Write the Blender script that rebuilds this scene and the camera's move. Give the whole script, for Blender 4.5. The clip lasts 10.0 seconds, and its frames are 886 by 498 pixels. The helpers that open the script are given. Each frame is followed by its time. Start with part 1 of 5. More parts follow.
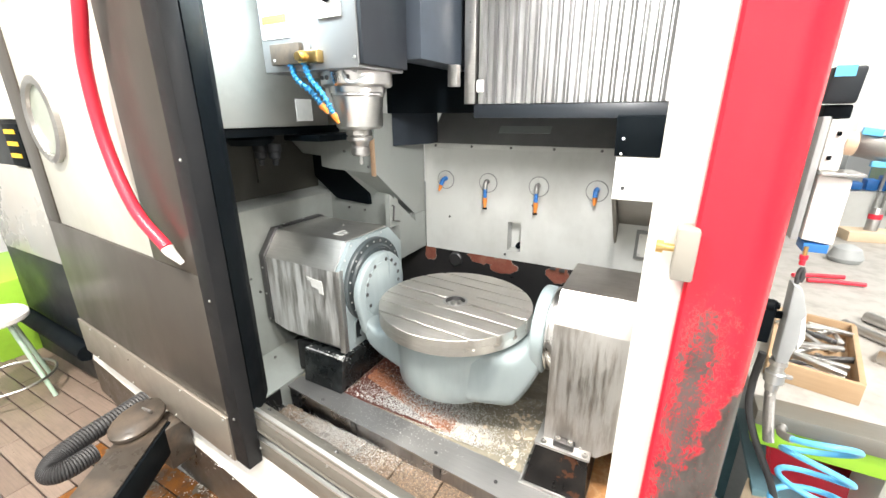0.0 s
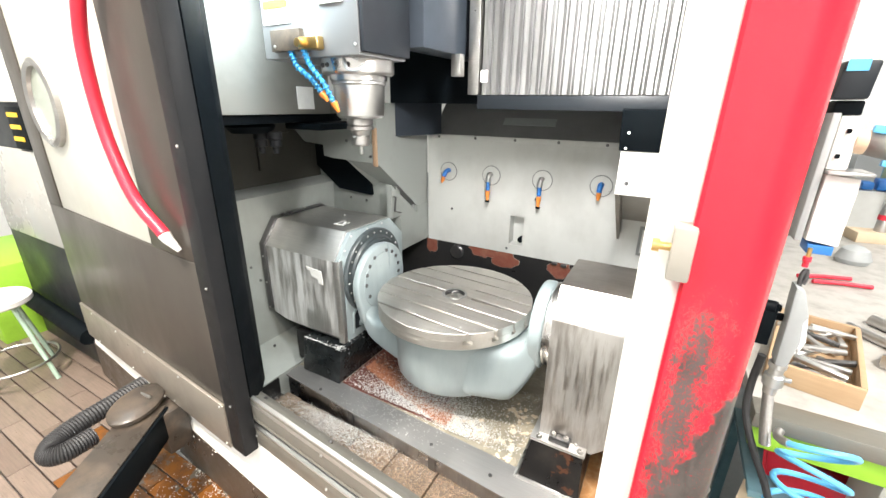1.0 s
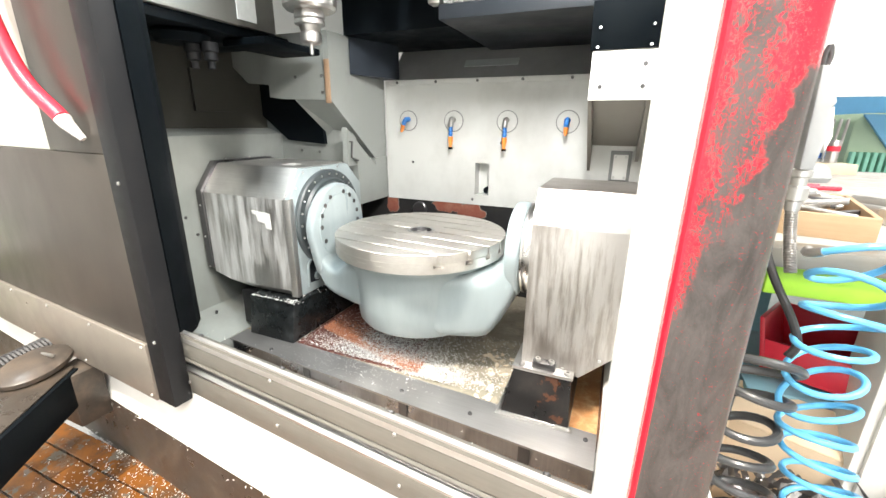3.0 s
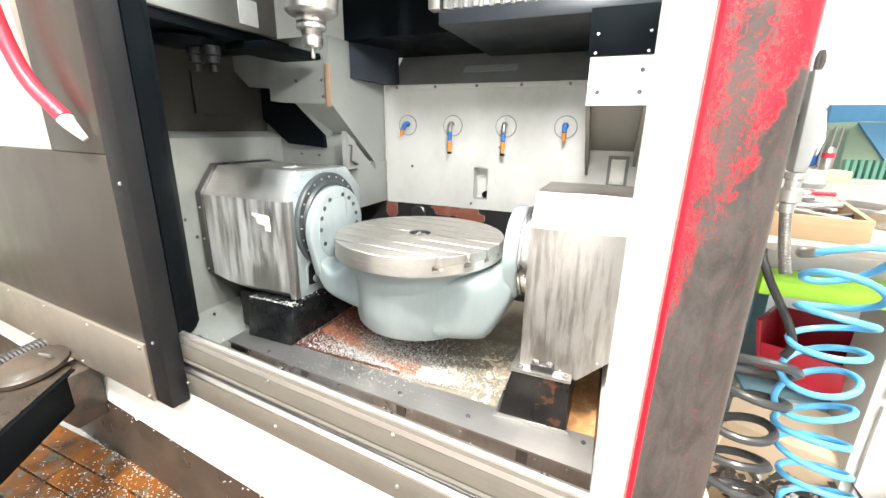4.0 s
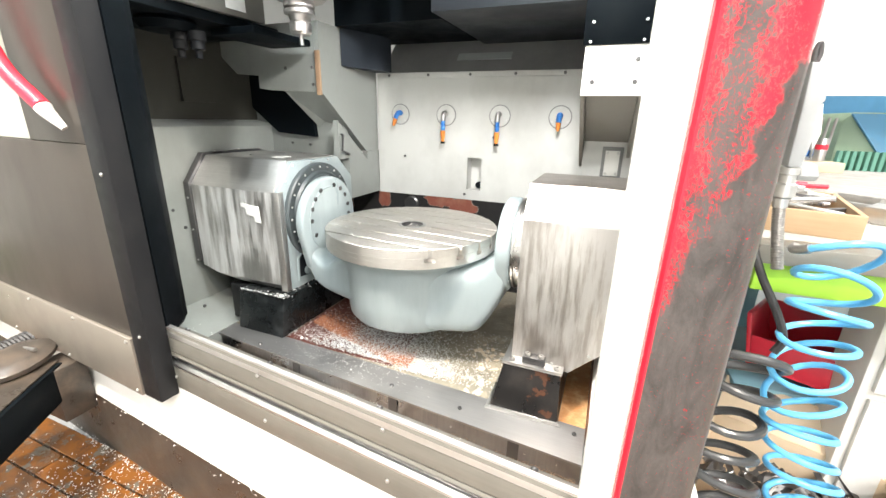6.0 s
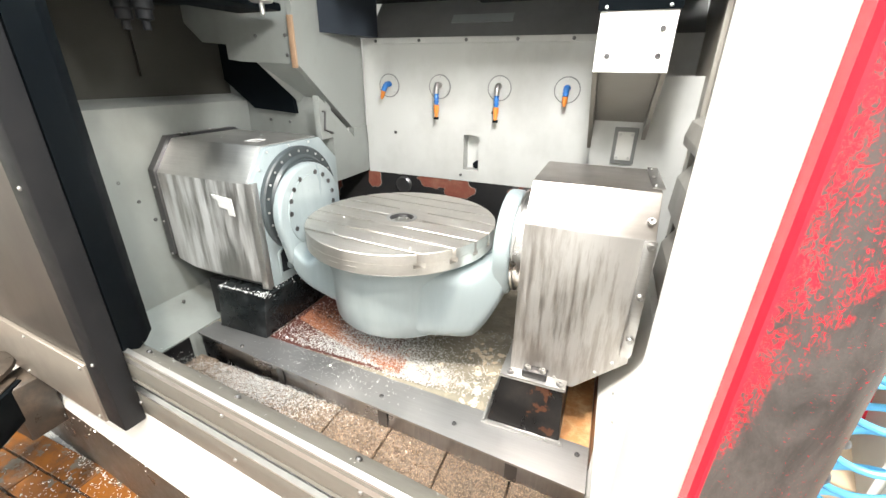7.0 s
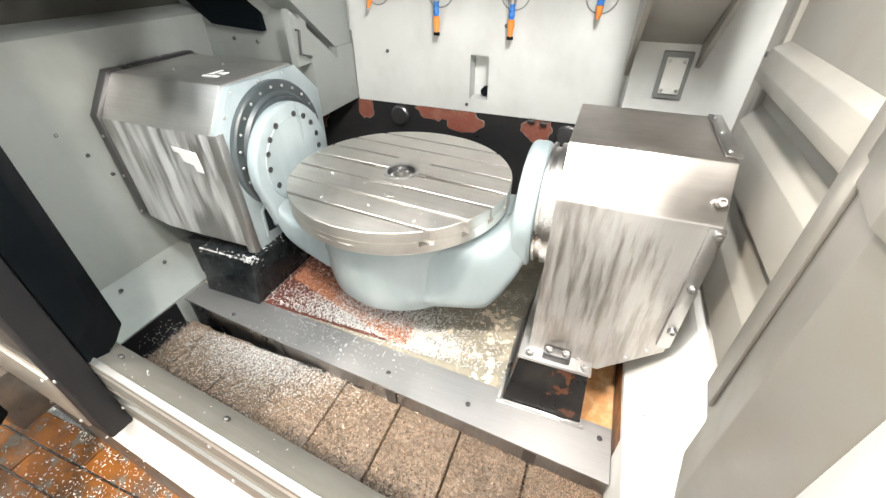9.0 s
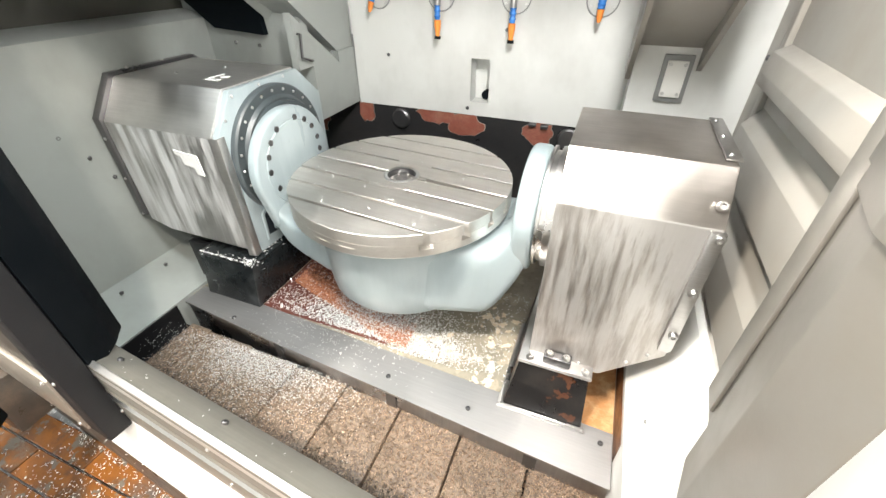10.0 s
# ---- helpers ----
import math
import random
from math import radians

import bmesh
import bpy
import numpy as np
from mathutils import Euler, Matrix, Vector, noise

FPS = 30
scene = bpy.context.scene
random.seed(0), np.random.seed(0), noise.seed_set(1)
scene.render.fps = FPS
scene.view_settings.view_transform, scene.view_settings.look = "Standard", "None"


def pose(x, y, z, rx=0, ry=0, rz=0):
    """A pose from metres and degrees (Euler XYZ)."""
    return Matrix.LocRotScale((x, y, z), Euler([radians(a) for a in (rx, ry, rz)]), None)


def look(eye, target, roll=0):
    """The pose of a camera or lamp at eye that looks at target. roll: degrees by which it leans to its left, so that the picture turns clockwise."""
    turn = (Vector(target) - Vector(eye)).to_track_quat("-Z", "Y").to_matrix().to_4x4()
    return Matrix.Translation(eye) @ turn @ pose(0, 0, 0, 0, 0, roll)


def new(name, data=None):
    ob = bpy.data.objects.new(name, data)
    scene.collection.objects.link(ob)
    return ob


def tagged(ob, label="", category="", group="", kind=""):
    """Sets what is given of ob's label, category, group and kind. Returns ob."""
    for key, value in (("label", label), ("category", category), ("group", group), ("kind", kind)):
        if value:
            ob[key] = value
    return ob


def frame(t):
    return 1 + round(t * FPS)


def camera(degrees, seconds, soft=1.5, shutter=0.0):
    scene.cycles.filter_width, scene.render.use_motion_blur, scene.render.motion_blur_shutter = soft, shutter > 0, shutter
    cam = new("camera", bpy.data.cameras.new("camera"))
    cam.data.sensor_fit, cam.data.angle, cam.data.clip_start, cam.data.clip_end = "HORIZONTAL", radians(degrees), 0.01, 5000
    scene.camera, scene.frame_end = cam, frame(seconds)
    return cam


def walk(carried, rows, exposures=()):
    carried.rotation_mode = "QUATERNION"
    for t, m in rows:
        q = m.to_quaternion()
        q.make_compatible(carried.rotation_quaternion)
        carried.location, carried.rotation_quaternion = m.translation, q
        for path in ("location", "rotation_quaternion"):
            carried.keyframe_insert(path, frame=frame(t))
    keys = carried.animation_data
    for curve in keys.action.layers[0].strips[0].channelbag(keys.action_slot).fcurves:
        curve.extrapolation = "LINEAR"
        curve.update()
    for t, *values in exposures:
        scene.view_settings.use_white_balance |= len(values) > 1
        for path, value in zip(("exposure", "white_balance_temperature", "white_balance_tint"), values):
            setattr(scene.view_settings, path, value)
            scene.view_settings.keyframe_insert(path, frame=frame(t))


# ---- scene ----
cam = camera(95.0, 10.0)
PATH = [
    (0, (0.111, 0.073, 1.619), (-0.79, 1.742, 0.985), -0.3),
    (0.5, (0.116, 0.074, 1.624), (-0.797, 1.734, 0.982), -0.2),
    (1, (0.121, 0.095, 1.617), (-0.793, 1.742, 0.945), 0.7),
    (1.5, (0.08, 0.105, 1.542), (-0.731, 1.787, 0.826), 1.1),
    (2, (0.093, 0.1, 1.378), (-0.757, 1.762, 0.66), 4.0),
    (2.5, (0.086, 0.115, 1.282), (-0.721, 1.813, 0.599), 3.3),
    (3, (0.076, 0.112, 1.221), (-0.664, 1.874, 0.633), 0.6),
    (4.5, (0.079, 0.097, 1.211), (-0.649, 1.873, 0.65), 1.2),
    (5, (0.08, 0.095, 1.209), (-0.638, 1.874, 0.645), 1.3),
    (5.5, (0.079, 0.097, 1.21), (-0.632, 1.874, 0.628), 1.3),
    (5.7, (0.08, 0.101, 1.211), (-0.628, 1.876, 0.621), 1.3),
    (7, (0.033, 0.306, 1.297), (-0.644, 2.012, 0.503), 0.8),
    (7.5, (-0.051, 0.443, 1.349), (-0.687, 2.081, 0.393), -0.0),
    (8, (-0.094, 0.515, 1.361), (-0.686, 2.057, 0.234), 0.3),
    (8.5, (-0.103, 0.543, 1.366), (-0.682, 2.047, 0.181), 0.1),
    (9, (-0.097, 0.539, 1.367), (-0.678, 2.039, 0.178), -0.2),
    (9.5, (-0.094, 0.542, 1.365), (-0.682, 2.043, 0.181), -0.4),
    (10, (-0.093, 0.543, 1.366), (-0.686, 2.048, 0.189), -0.3),
]
walk(cam, [(t, look(eye, target, roll)) for t, eye, target, roll in PATH],
     [(0, 0.12), (1.2, 0.14), (2.2, 0.34), (3.0, 0.42), (5.7, 0.42), (7.0, 0.34), (8.0, 0.28), (10, 0.28)])

# ---- world and light ----
world = bpy.data.worlds.new("world")
scene.world = world
world.use_nodes = True
world.node_tree.nodes["Background"].inputs[0].default_value = (0.9, 0.95, 1.0, 1)
world.node_tree.nodes["Background"].inputs[1].default_value = 0.3


def area(name, at, target, power, sx, sy, col=(1, 1, 1)):
    d = bpy.data.lights.new(name, "AREA")
    d.shape, d.size, d.size_y, d.energy, d.color = "RECTANGLE", sx, sy, power, col
    ob = new(name, d)
    ob.matrix_world = look(at, target)
    return ob


CEIL = 4.3
# Unseen ceiling lamps; the last two and (2.5, -1.9) are added fill.
LAMPS = ((-3.4, -1.6), (-0.2, -2.2), (2.5, -1.9), (2.4, 0.9), (2.6, 2.6), (1.9, 5.2), (-3.6, 0.6), (0.9, -3.6), (2.8, -3.6))
for cx, cy in LAMPS:
    area("unseen_ceiling_lamp_light", (cx, cy, CEIL - 0.16), (cx, cy, 0), 150 if (cx, cy) == (2.5, -1.9) else 60, 1.5, 0.3, (1.0, 0.98, 0.95))
# Unseen short lamps: the key for the sill shadow, then an added fill.
SHORT_LAMPS = ((-1.65, -0.50, 230), (1.20, -0.60, 170))
for cx, cy, watts in SHORT_LAMPS:
    area("unseen_short_lamp_light", (cx, cy, CEIL - 0.16), (cx, cy, 0), watts, 0.36, 0.20, (1.0, 0.91, 0.80))
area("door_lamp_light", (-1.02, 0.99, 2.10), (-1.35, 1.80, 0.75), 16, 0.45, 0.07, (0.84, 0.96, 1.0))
area("work_lamp_light", (-0.06, 1.09, 2.10), (-0.50, 2.25, 0.95), 48, 0.10, 0.45, (1.0, 0.975, 0.945))



# ---- materials ----
def tree(name):
    m = bpy.data.materials.new(name)
    m.use_nodes = True
    nt = m.node_tree
    return m, nt, nt.nodes["Principled BSDF"]


def node(nt, kind, **kw):
    n = nt.nodes.new(kind)
    for k, v in kw.items():
        n.inputs[k].default_value = v
    return n


def coords(nt, scale=(1, 1, 1)):
    c = nt.nodes.new("ShaderNodeTexCoord")
    mp = nt.nodes.new("ShaderNodeMapping")
    mp.inputs["Scale"].default_value = scale
    nt.links.new(c.outputs["Object"], mp.inputs["Vector"])
    return mp.outputs["Vector"]


def noise_tex(nt, vec, scale, detail=4.0, rough=0.6, twist=0.0):
    n = node(nt, "ShaderNodeTexNoise", Scale=scale, Detail=detail, Roughness=rough, Distortion=twist)
    nt.links.new(vec, n.inputs["Vector"])
    return n.outputs["Fac"]


def ramp(nt, fac, stops):
    r = nt.nodes.new("ShaderNodeValToRGB")
    e = r.color_ramp.elements
    while len(e) < len(stops):
        e.new(0.5)
    for el, (p, c) in zip(e, stops):
        el.position = p
        el.color = (c, c, c, 1) if isinstance(c, (int, float)) else (*c, 1)
    nt.links.new(fac, r.inputs["Fac"])
    return r.outputs["Color"]


def mix(nt, fac, a, b):
    n = nt.nodes.new("ShaderNodeMix")
    n.data_type = "RGBA"
    for sock, v in ((n.inputs[0], fac), (n.inputs[6], a), (n.inputs[7], b)):
        if isinstance(v, (int, float)):
            sock.default_value = v
        elif isinstance(v, tuple):
            sock.default_value = (*v, 1)
        else:
            nt.links.new(v, sock)
    return n.outputs[2]


def bump(nt, bsdf, height, strength, dist=0.002):
    b = node(nt, "ShaderNodeBump", Strength=strength, Distance=dist)
    nt.links.new(height, b.inputs["Height"])
    nt.links.new(b.outputs["Normal"], bsdf.inputs["Normal"])


def paint(name, col, rough=0.45, dirt=(0.35, 0.33, 0.3), amount=0.35, scale=6.0, metal=0.0, stretch=(1, 1, 1), grain=0.15, spec=0.5):
    """Paint or plastic with soft stains, fine grain and uneven gloss."""
    m, nt, b = tree(name)
    v = coords(nt, stretch)
    big, fine = noise_tex(nt, v, scale, 5.0), noise_tex(nt, coords(nt), 140.0, 3.0)
    f = ramp(nt, big, [(0.45, 0.0), (0.8, amount)])
    nt.links.new(mix(nt, f, col, dirt), b.inputs["Base Color"])
    nt.links.new(ramp(nt, big, [(0.3, max(rough - 0.1, 0.02)), (0.75, min(rough + 0.15, 1))]), b.inputs["Roughness"])
    b.inputs["Metallic"].default_value = metal
    b.inputs["Specular IOR Level"].default_value = spec
    bump(nt, b, fine, grain, 0.001)
    return m


def steel(name, col=(0.55, 0.54, 0.53), rough=0.32, stretch=(6, 6, 90), scale=3.0, dark=(0.25, 0.24, 0.23), amount=0.5, metal=1.0, milky=0.0, milk_stretch=(14, 14, 1.2)):
    """Bare sheet steel: brushed grain, darker blotches, and dried coolant runs where milky is over 0."""
    m, nt, b = tree(name)
    g = noise_tex(nt, coords(nt, stretch), scale, 6.0, 0.7)
    blot = noise_tex(nt, coords(nt), 4.0, 5.0)
    c = mix(nt, ramp(nt, blot, [(0.4, 0.0), (0.75, amount)]), col, dark)
    c = mix(nt, ramp(nt, g, [(0.35, 0.0), (0.7, 0.25)]), c, tuple(min(x * 1.4, 1) for x in col))
    r = ramp(nt, blot, [(0.3, max(rough - 0.1, 0.05)), (0.7, rough + 0.15)])
    if milky > 0:
        runs = noise_tex(nt, coords(nt, milk_stretch), 1.6, 5.0, 0.65)
        place = noise_tex(nt, coords(nt, (1.5, 1.5, 1.0)), 2.2, 2.0)
        mul = nt.nodes.new("ShaderNodeMath")
        mul.operation = "MULTIPLY"
        nt.links.new(runs, mul.inputs[0])
        nt.links.new(place, mul.inputs[1])
        f = ramp(nt, mul.outputs[0], [(0.20, 0.0), (0.31, milky)])
        c = mix(nt, f, c, (0.82, 0.83, 0.83))
        inv = ramp(nt, mul.outputs[0], [(0.20, metal), (0.31, metal * (1 - milky * 0.8))])
        nt.links.new(inv, b.inputs["Metallic"])
    else:
        b.inputs["Metallic"].default_value = metal
    nt.links.new(c, b.inputs["Base Color"])
    nt.links.new(r, b.inputs["Roughness"])
    bump(nt, b, g, 0.08, 0.001)
    return m


def plain(name, col, rough=0.5, metal=0.0):
    m, nt, b = tree(name)
    f = noise_tex(nt, coords(nt), 30.0, 3.0)
    nt.links.new(mix(nt, ramp(nt, f, [(0.35, 0.0), (0.75, 0.3)]), col, tuple(x * 0.7 for x in col)), b.inputs["Base Color"])
    b.inputs["Roughness"].default_value, b.inputs["Metallic"].default_value = rough, metal
    return m


WHITE = paint("white_paint", (0.78, 0.78, 0.75), 0.4, (0.5, 0.48, 0.43), 0.35, 4.0)
# Stained white, darkened further so the left side's weaker light sits in the colour.
GRIMYSHADE = paint("grimy_shaded_white_paint", (0.29, 0.31, 0.295), 0.42, (0.14, 0.145, 0.13), 0.65, 2.2, stretch=(1, 1, 0.7))
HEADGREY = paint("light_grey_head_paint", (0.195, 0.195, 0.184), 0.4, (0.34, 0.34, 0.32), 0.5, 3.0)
# Cream with the side faces' weaker light put into its darkened base.
CREAMDIM = paint("dimmed_cream_paint", (0.30, 0.285, 0.255), 0.4, (0.27, 0.235, 0.18), 0.45, 4.0)
INNER = paint("stained_white_paint", (0.60, 0.61, 0.59), 0.42, (0.27, 0.27, 0.25), 0.6, 2.5, stretch=(1, 1, 0.7))
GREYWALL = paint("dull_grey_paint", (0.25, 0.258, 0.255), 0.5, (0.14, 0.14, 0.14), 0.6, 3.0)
# Near-black base paints the shadow of casing and door on the upper left.
UPPERSHADE = paint("shaded_upper_paint", (0.055, 0.055, 0.046), 0.5, (0.04, 0.04, 0.035), 0.7, 2.5)
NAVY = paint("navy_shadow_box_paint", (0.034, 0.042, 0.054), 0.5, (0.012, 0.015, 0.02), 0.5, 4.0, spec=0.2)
DARKPANEL = paint("dark_grey_paint", (0.016, 0.020, 0.025), 0.45, (0.02, 0.02, 0.025), 0.7, 4.0, spec=0.3)
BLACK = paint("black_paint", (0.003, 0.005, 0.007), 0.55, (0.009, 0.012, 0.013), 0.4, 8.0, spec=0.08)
DOORGREY = paint("brown_grey_paint", (0.078, 0.069, 0.060), 0.38, (0.042, 0.037, 0.033), 0.6, 2.2, metal=0.35, stretch=(1, 1, 0.5))
STRIP = paint("taupe_metal", (0.32, 0.29, 0.25), 0.35, (0.2, 0.18, 0.16), 0.4, 5.0, metal=0.5)
PROFILE = paint("anthracite_plastic", (0.013, 0.014, 0.016), 0.5, (0.03, 0.03, 0.03), 0.4, 9.0, spec=0.2)
BLUECAST = paint("pale_blue_casting_paint", (0.34, 0.40, 0.415), 0.34, (0.20, 0.245, 0.26), 0.6, 3.0, stretch=(2.5, 2.5, 0.6))
STEEL = steel("brushed_steel")
STEELV = steel("streaked_steel", (0.56, 0.55, 0.53), 0.45, (60, 60, 3), 2.0, (0.36, 0.35, 0.33), 0.5, milky=0.9)
STEELC = steel("clean_brushed_steel", (0.70, 0.69, 0.67), 0.44, (3, 60, 60), 2.0, (0.42, 0.41, 0.39), 0.4)
STEELR = steel("brown_streaked_steel", (0.44, 0.41, 0.38), 0.42, (90, 90, 4), 2.0, (0.31, 0.28, 0.26), 0.6, milky=0.34, milk_stretch=(40, 40, 4.0))
TABLE = steel("ground_steel", (0.76, 0.73, 0.69), 0.40, (2, 40, 40), 2.0, (0.55, 0.52, 0.49), 0.5)
SILL = steel("dull_rail_steel", (0.225, 0.217, 0.192), 0.38, (2, 60, 60), 2.0, (0.15, 0.142, 0.125), 0.6, metal=0.45)
CHROME = plain("bright_steel", (0.66, 0.66, 0.65), 0.33, 1.0)
DARKSTEEL = steel("dark_steel", (0.14, 0.14, 0.145), 0.35, metal=0.9)
CORR = steel("corrugated_steel", (0.27, 0.27, 0.268), 0.46, (40, 40, 2), 2.0, (0.20, 0.20, 0.20), 0.5, metal=0.8, milky=0.25, milk_stretch=(20, 20, 1.6))
BLUE = plain("blue_plastic", (0.03, 0.18, 0.55), 0.35)
LOCBLUE = plain("sky_blue_plastic", (0.035, 0.26, 0.52), 0.35)
HOSEBLUE = plain("light_blue_hose", (0.13, 0.48, 0.82), 0.3)
ORANGE = plain("orange_plastic", (0.85, 0.28, 0.05), 0.4)
BRASS = plain("brass", (0.65, 0.45, 0.18), 0.3, 1.0)
RED = plain("red_plastic", (0.72, 0.03, 0.06), 0.35)
RUBBER = plain("black_rubber", (0.03, 0.03, 0.032), 0.5)
YELLOW = plain("yellow_plastic", (0.85, 0.55, 0.03), 0.5)
GREENP = plain("lime_green_paint", (0.33, 0.62, 0.05), 0.45)
BLUEP = plain("blue_grey_paint", (0.24, 0.44, 0.52), 0.5)
CARD = paint("cardboard", (0.66, 0.53, 0.38), 0.85, (0.4, 0.3, 0.2), 0.4, 9.0)
PAPER = plain("white_paper", (0.85, 0.85, 0.83), 0.7)
GREYP = plain("grey_plastic", (0.36, 0.38, 0.39), 0.45)
WOOD = steel("pine_wood", (0.44, 0.31, 0.19), 0.6, (3, 60, 60), 2.0, (0.3, 0.18, 0.09), 0.5, metal=0.0)
BENCHTOP = paint("worn_grey_bench", (0.42, 0.41, 0.39), 0.5, (0.22, 0.21, 0.19), 0.7, 14.0)
WALLP = paint("shop_wall_paint", (0.82, 0.83, 0.82), 0.7, (0.6, 0.6, 0.58), 0.3, 1.0)
COPPER = plain("copper_brown_bar", (0.42, 0.28, 0.18), 0.5)


def red_scuffed():
    """Red lacquer worn to grey in a ragged streak along the left and low on the right."""
    m, nt, b = tree("scuffed_red_lacquer")
    v = coords(nt)
    sep = nt.nodes.new("ShaderNodeSeparateXYZ")
    nt.links.new(v, sep.inputs[0])

    def math_(op, a, c):
        n = nt.nodes.new("ShaderNodeMath")
        n.operation = op
        for s, val in zip(n.inputs, (a, c)):
            if isinstance(val, (int, float)):
                s.default_value = val
            else:
                nt.links.new(val, s)
        return n.outputs[0]
    z = sep.outputs[2]
    x = math_("ADD", sep.outputs[0], math_("SUBTRACT", 0.020, math_("MULTIPLY", z, 0.008)))
    big = noise_tex(nt, v, 26.0, 8.0, 0.72)
    fine = noise_tex(nt, coords(nt, (1, 1, 0.55)), 170.0, 8.0, 0.85, 2.5)
    scratch = noise_tex(nt, coords(nt, (1.0, 1.0, 1.6)), 90.0, 8.0, 0.75, 3.0)
    wob = math_("MULTIPLY", math_("SUBTRACT", big, 0.5), 0.09)
    # ragged vertical streak left of the middle, up to 1.33 m
    near = math_("SUBTRACT", 0.028, math_("ABSOLUTE", math_("SUBTRACT", math_("ADD", x, wob), 0.032), 0))
    near = math_("MULTIPLY", near, 60.0)
    up = math_("MULTIPLY", math_("SUBTRACT", 1.43, math_("ADD", z, math_("MULTIPLY", wob, 2.0))), 9.0)
    cl = nt.nodes.new("ShaderNodeClamp")
    nt.links.new(up, cl.inputs[0])
    streak = math_("MULTIPLY", math_("ADD", near, math_("MULTIPLY", math_("SUBTRACT", fine, 0.503), 13.0)), cl.outputs[0])
    # bare lower part, higher on the right
    edge = math_("ADD", math_("MULTIPLY", x, 3.8), 1.015)
    low = math_("MULTIPLY", math_("SUBTRACT", edge, math_("ADD", z, math_("MULTIPLY", wob, 2.4))), 16.0)
    lim = math_("MULTIPLY", math_("SUBTRACT", 1.295, math_("ADD", z, math_("MULTIPLY", wob, 0.8))), 30.0)
    low = math_("MINIMUM", low, lim)
    keep = math_("MULTIPLY", math_("SUBTRACT", x, 0.005), 300.0)
    low = math_("MINIMUM", low, math_("MULTIPLY", math_("SUBTRACT", scratch, 0.34), 14.0))
    worn = math_("MINIMUM", math_("MAXIMUM", streak, low), keep)
    f = ramp(nt, worn, [(0.25, 0.0), (0.75, 1.0)])
    smear = noise_tex(nt, coords(nt, (1, 1, 0.35)), 34.0, 6.0, 0.7, 1.0)
    grey = mix(nt, fine, (0.030, 0.028, 0.027), (0.125, 0.110, 0.103))
    grey = mix(nt, ramp(nt, smear, [(0.42, 0.0), (0.68, 0.75)]), grey, (0.020, 0.017, 0.016))
    grey = mix(nt, ramp(nt, scratch, [(0.60, 0.0), (0.72, 0.7)]), grey, (0.22, 0.05, 0.045))
    nt.links.new(mix(nt, f, (0.62, 0.012, 0.032), grey), b.inputs["Base Color"])
    nt.links.new(ramp(nt, worn, [(0.45, 0.25), (0.6, 0.42)]), b.inputs["Roughness"])
    bump(nt, b, f, 0.25, 0.001)
    return m


REDLAC = red_scuffed()


def floor_mat():
    m, nt, b = tree("oily_brown_planks")
    info = nt.nodes.new("ShaderNodeObjectInfo")
    v = coords(nt)
    big, fine = noise_tex(nt, v, 5.0, 6.0, 0.65), noise_tex(nt, coords(nt, (4, 60, 60)), 2.0, 5.0)
    base = mix(nt, info.outputs["Random"], (0.17, 0.125, 0.10), (0.25, 0.19, 0.155))
    base = mix(nt, ramp(nt, fine, [(0.4, 0.0), (0.7, 0.5)]), base, (0.11, 0.085, 0.07))
    nt.links.new(mix(nt, ramp(nt, big, [(0.5, 0.0), (0.72, 0.7)]), base, (0.14, 0.11, 0.09)), b.inputs["Base Color"])
    nt.links.new(ramp(nt, big, [(0.35, 0.25), (0.7, 0.6)]), b.inputs["Roughness"])
    bump(nt, b, fine, 0.2, 0.002)
    return m


PLANK = floor_mat()


def rusty(name, base, spots, lo, hi, rough=0.5, scale=5.0, third=None, third_detail=7.0, spec=0.5):
    m, nt, b = tree(name)
    v = coords(nt)
    n1, n2 = noise_tex(nt, v, scale, 8.0, 0.7), noise_tex(nt, v, scale * 9, 5.0, 0.7)
    c = mix(nt, ramp(nt, n1, [(lo, 0.0), (hi, 1.0)]), base, spots)
    if third:
        c = mix(nt, ramp(nt, noise_tex(nt, v, scale * 1.7, third_detail, 0.6), [(0.56, 0.0), (0.58, 1.0)]), c, third)
    c = mix(nt, ramp(nt, n2, [(0.5, 0.0), (0.75, 0.5)]), c, tuple(x * 0.5 for x in base))
    nt.links.new(c, b.inputs["Base Color"])
    nt.links.new(ramp(nt, n1, [(0.3, rough - 0.15), (0.7, rough + 0.2)]), b.inputs["Roughness"])
    b.inputs["Specular IOR Level"].default_value = spec
    bump(nt, b, n1, 0.3, 0.002)
    return m


WETRUST = rusty("oil_and_rust_puddle", (0.20, 0.075, 0.016), (0.045, 0.036, 0.026), 0.45, 0.60, 0.20, 6.0, (0.13, 0.12, 0.10), 5.0)
BEDRED = rusty("red_brown_bed_primer", (0.12, 0.038, 0.026), (0.30, 0.13, 0.09), 0.52, 0.68, 0.45, 6.0)
BEDTAN = rusty("worn_tan_bed", (0.30, 0.27, 0.21), (0.23, 0.21, 0.165), 0.45, 0.65, 0.45, 6.0, (0.36, 0.315, 0.24), 3.0)
PITBLACK = rusty("flaking_black_paint", (0.02, 0.02, 0.021), (0.03, 0.028, 0.027), 0.45, 0.65, 0.4, 2.6)
FOOTBLACK = rusty("oily_black_casting", (0.008, 0.008, 0.009), (0.02, 0.019, 0.018), 0.5, 0.7, 0.4, 6.0, spec=0.3)
WETBLACK = rusty("wet_black_casting", (0.008, 0.010, 0.011), (0.05, 0.055, 0.058), 0.55, 0.75, 0.26, 9.0)
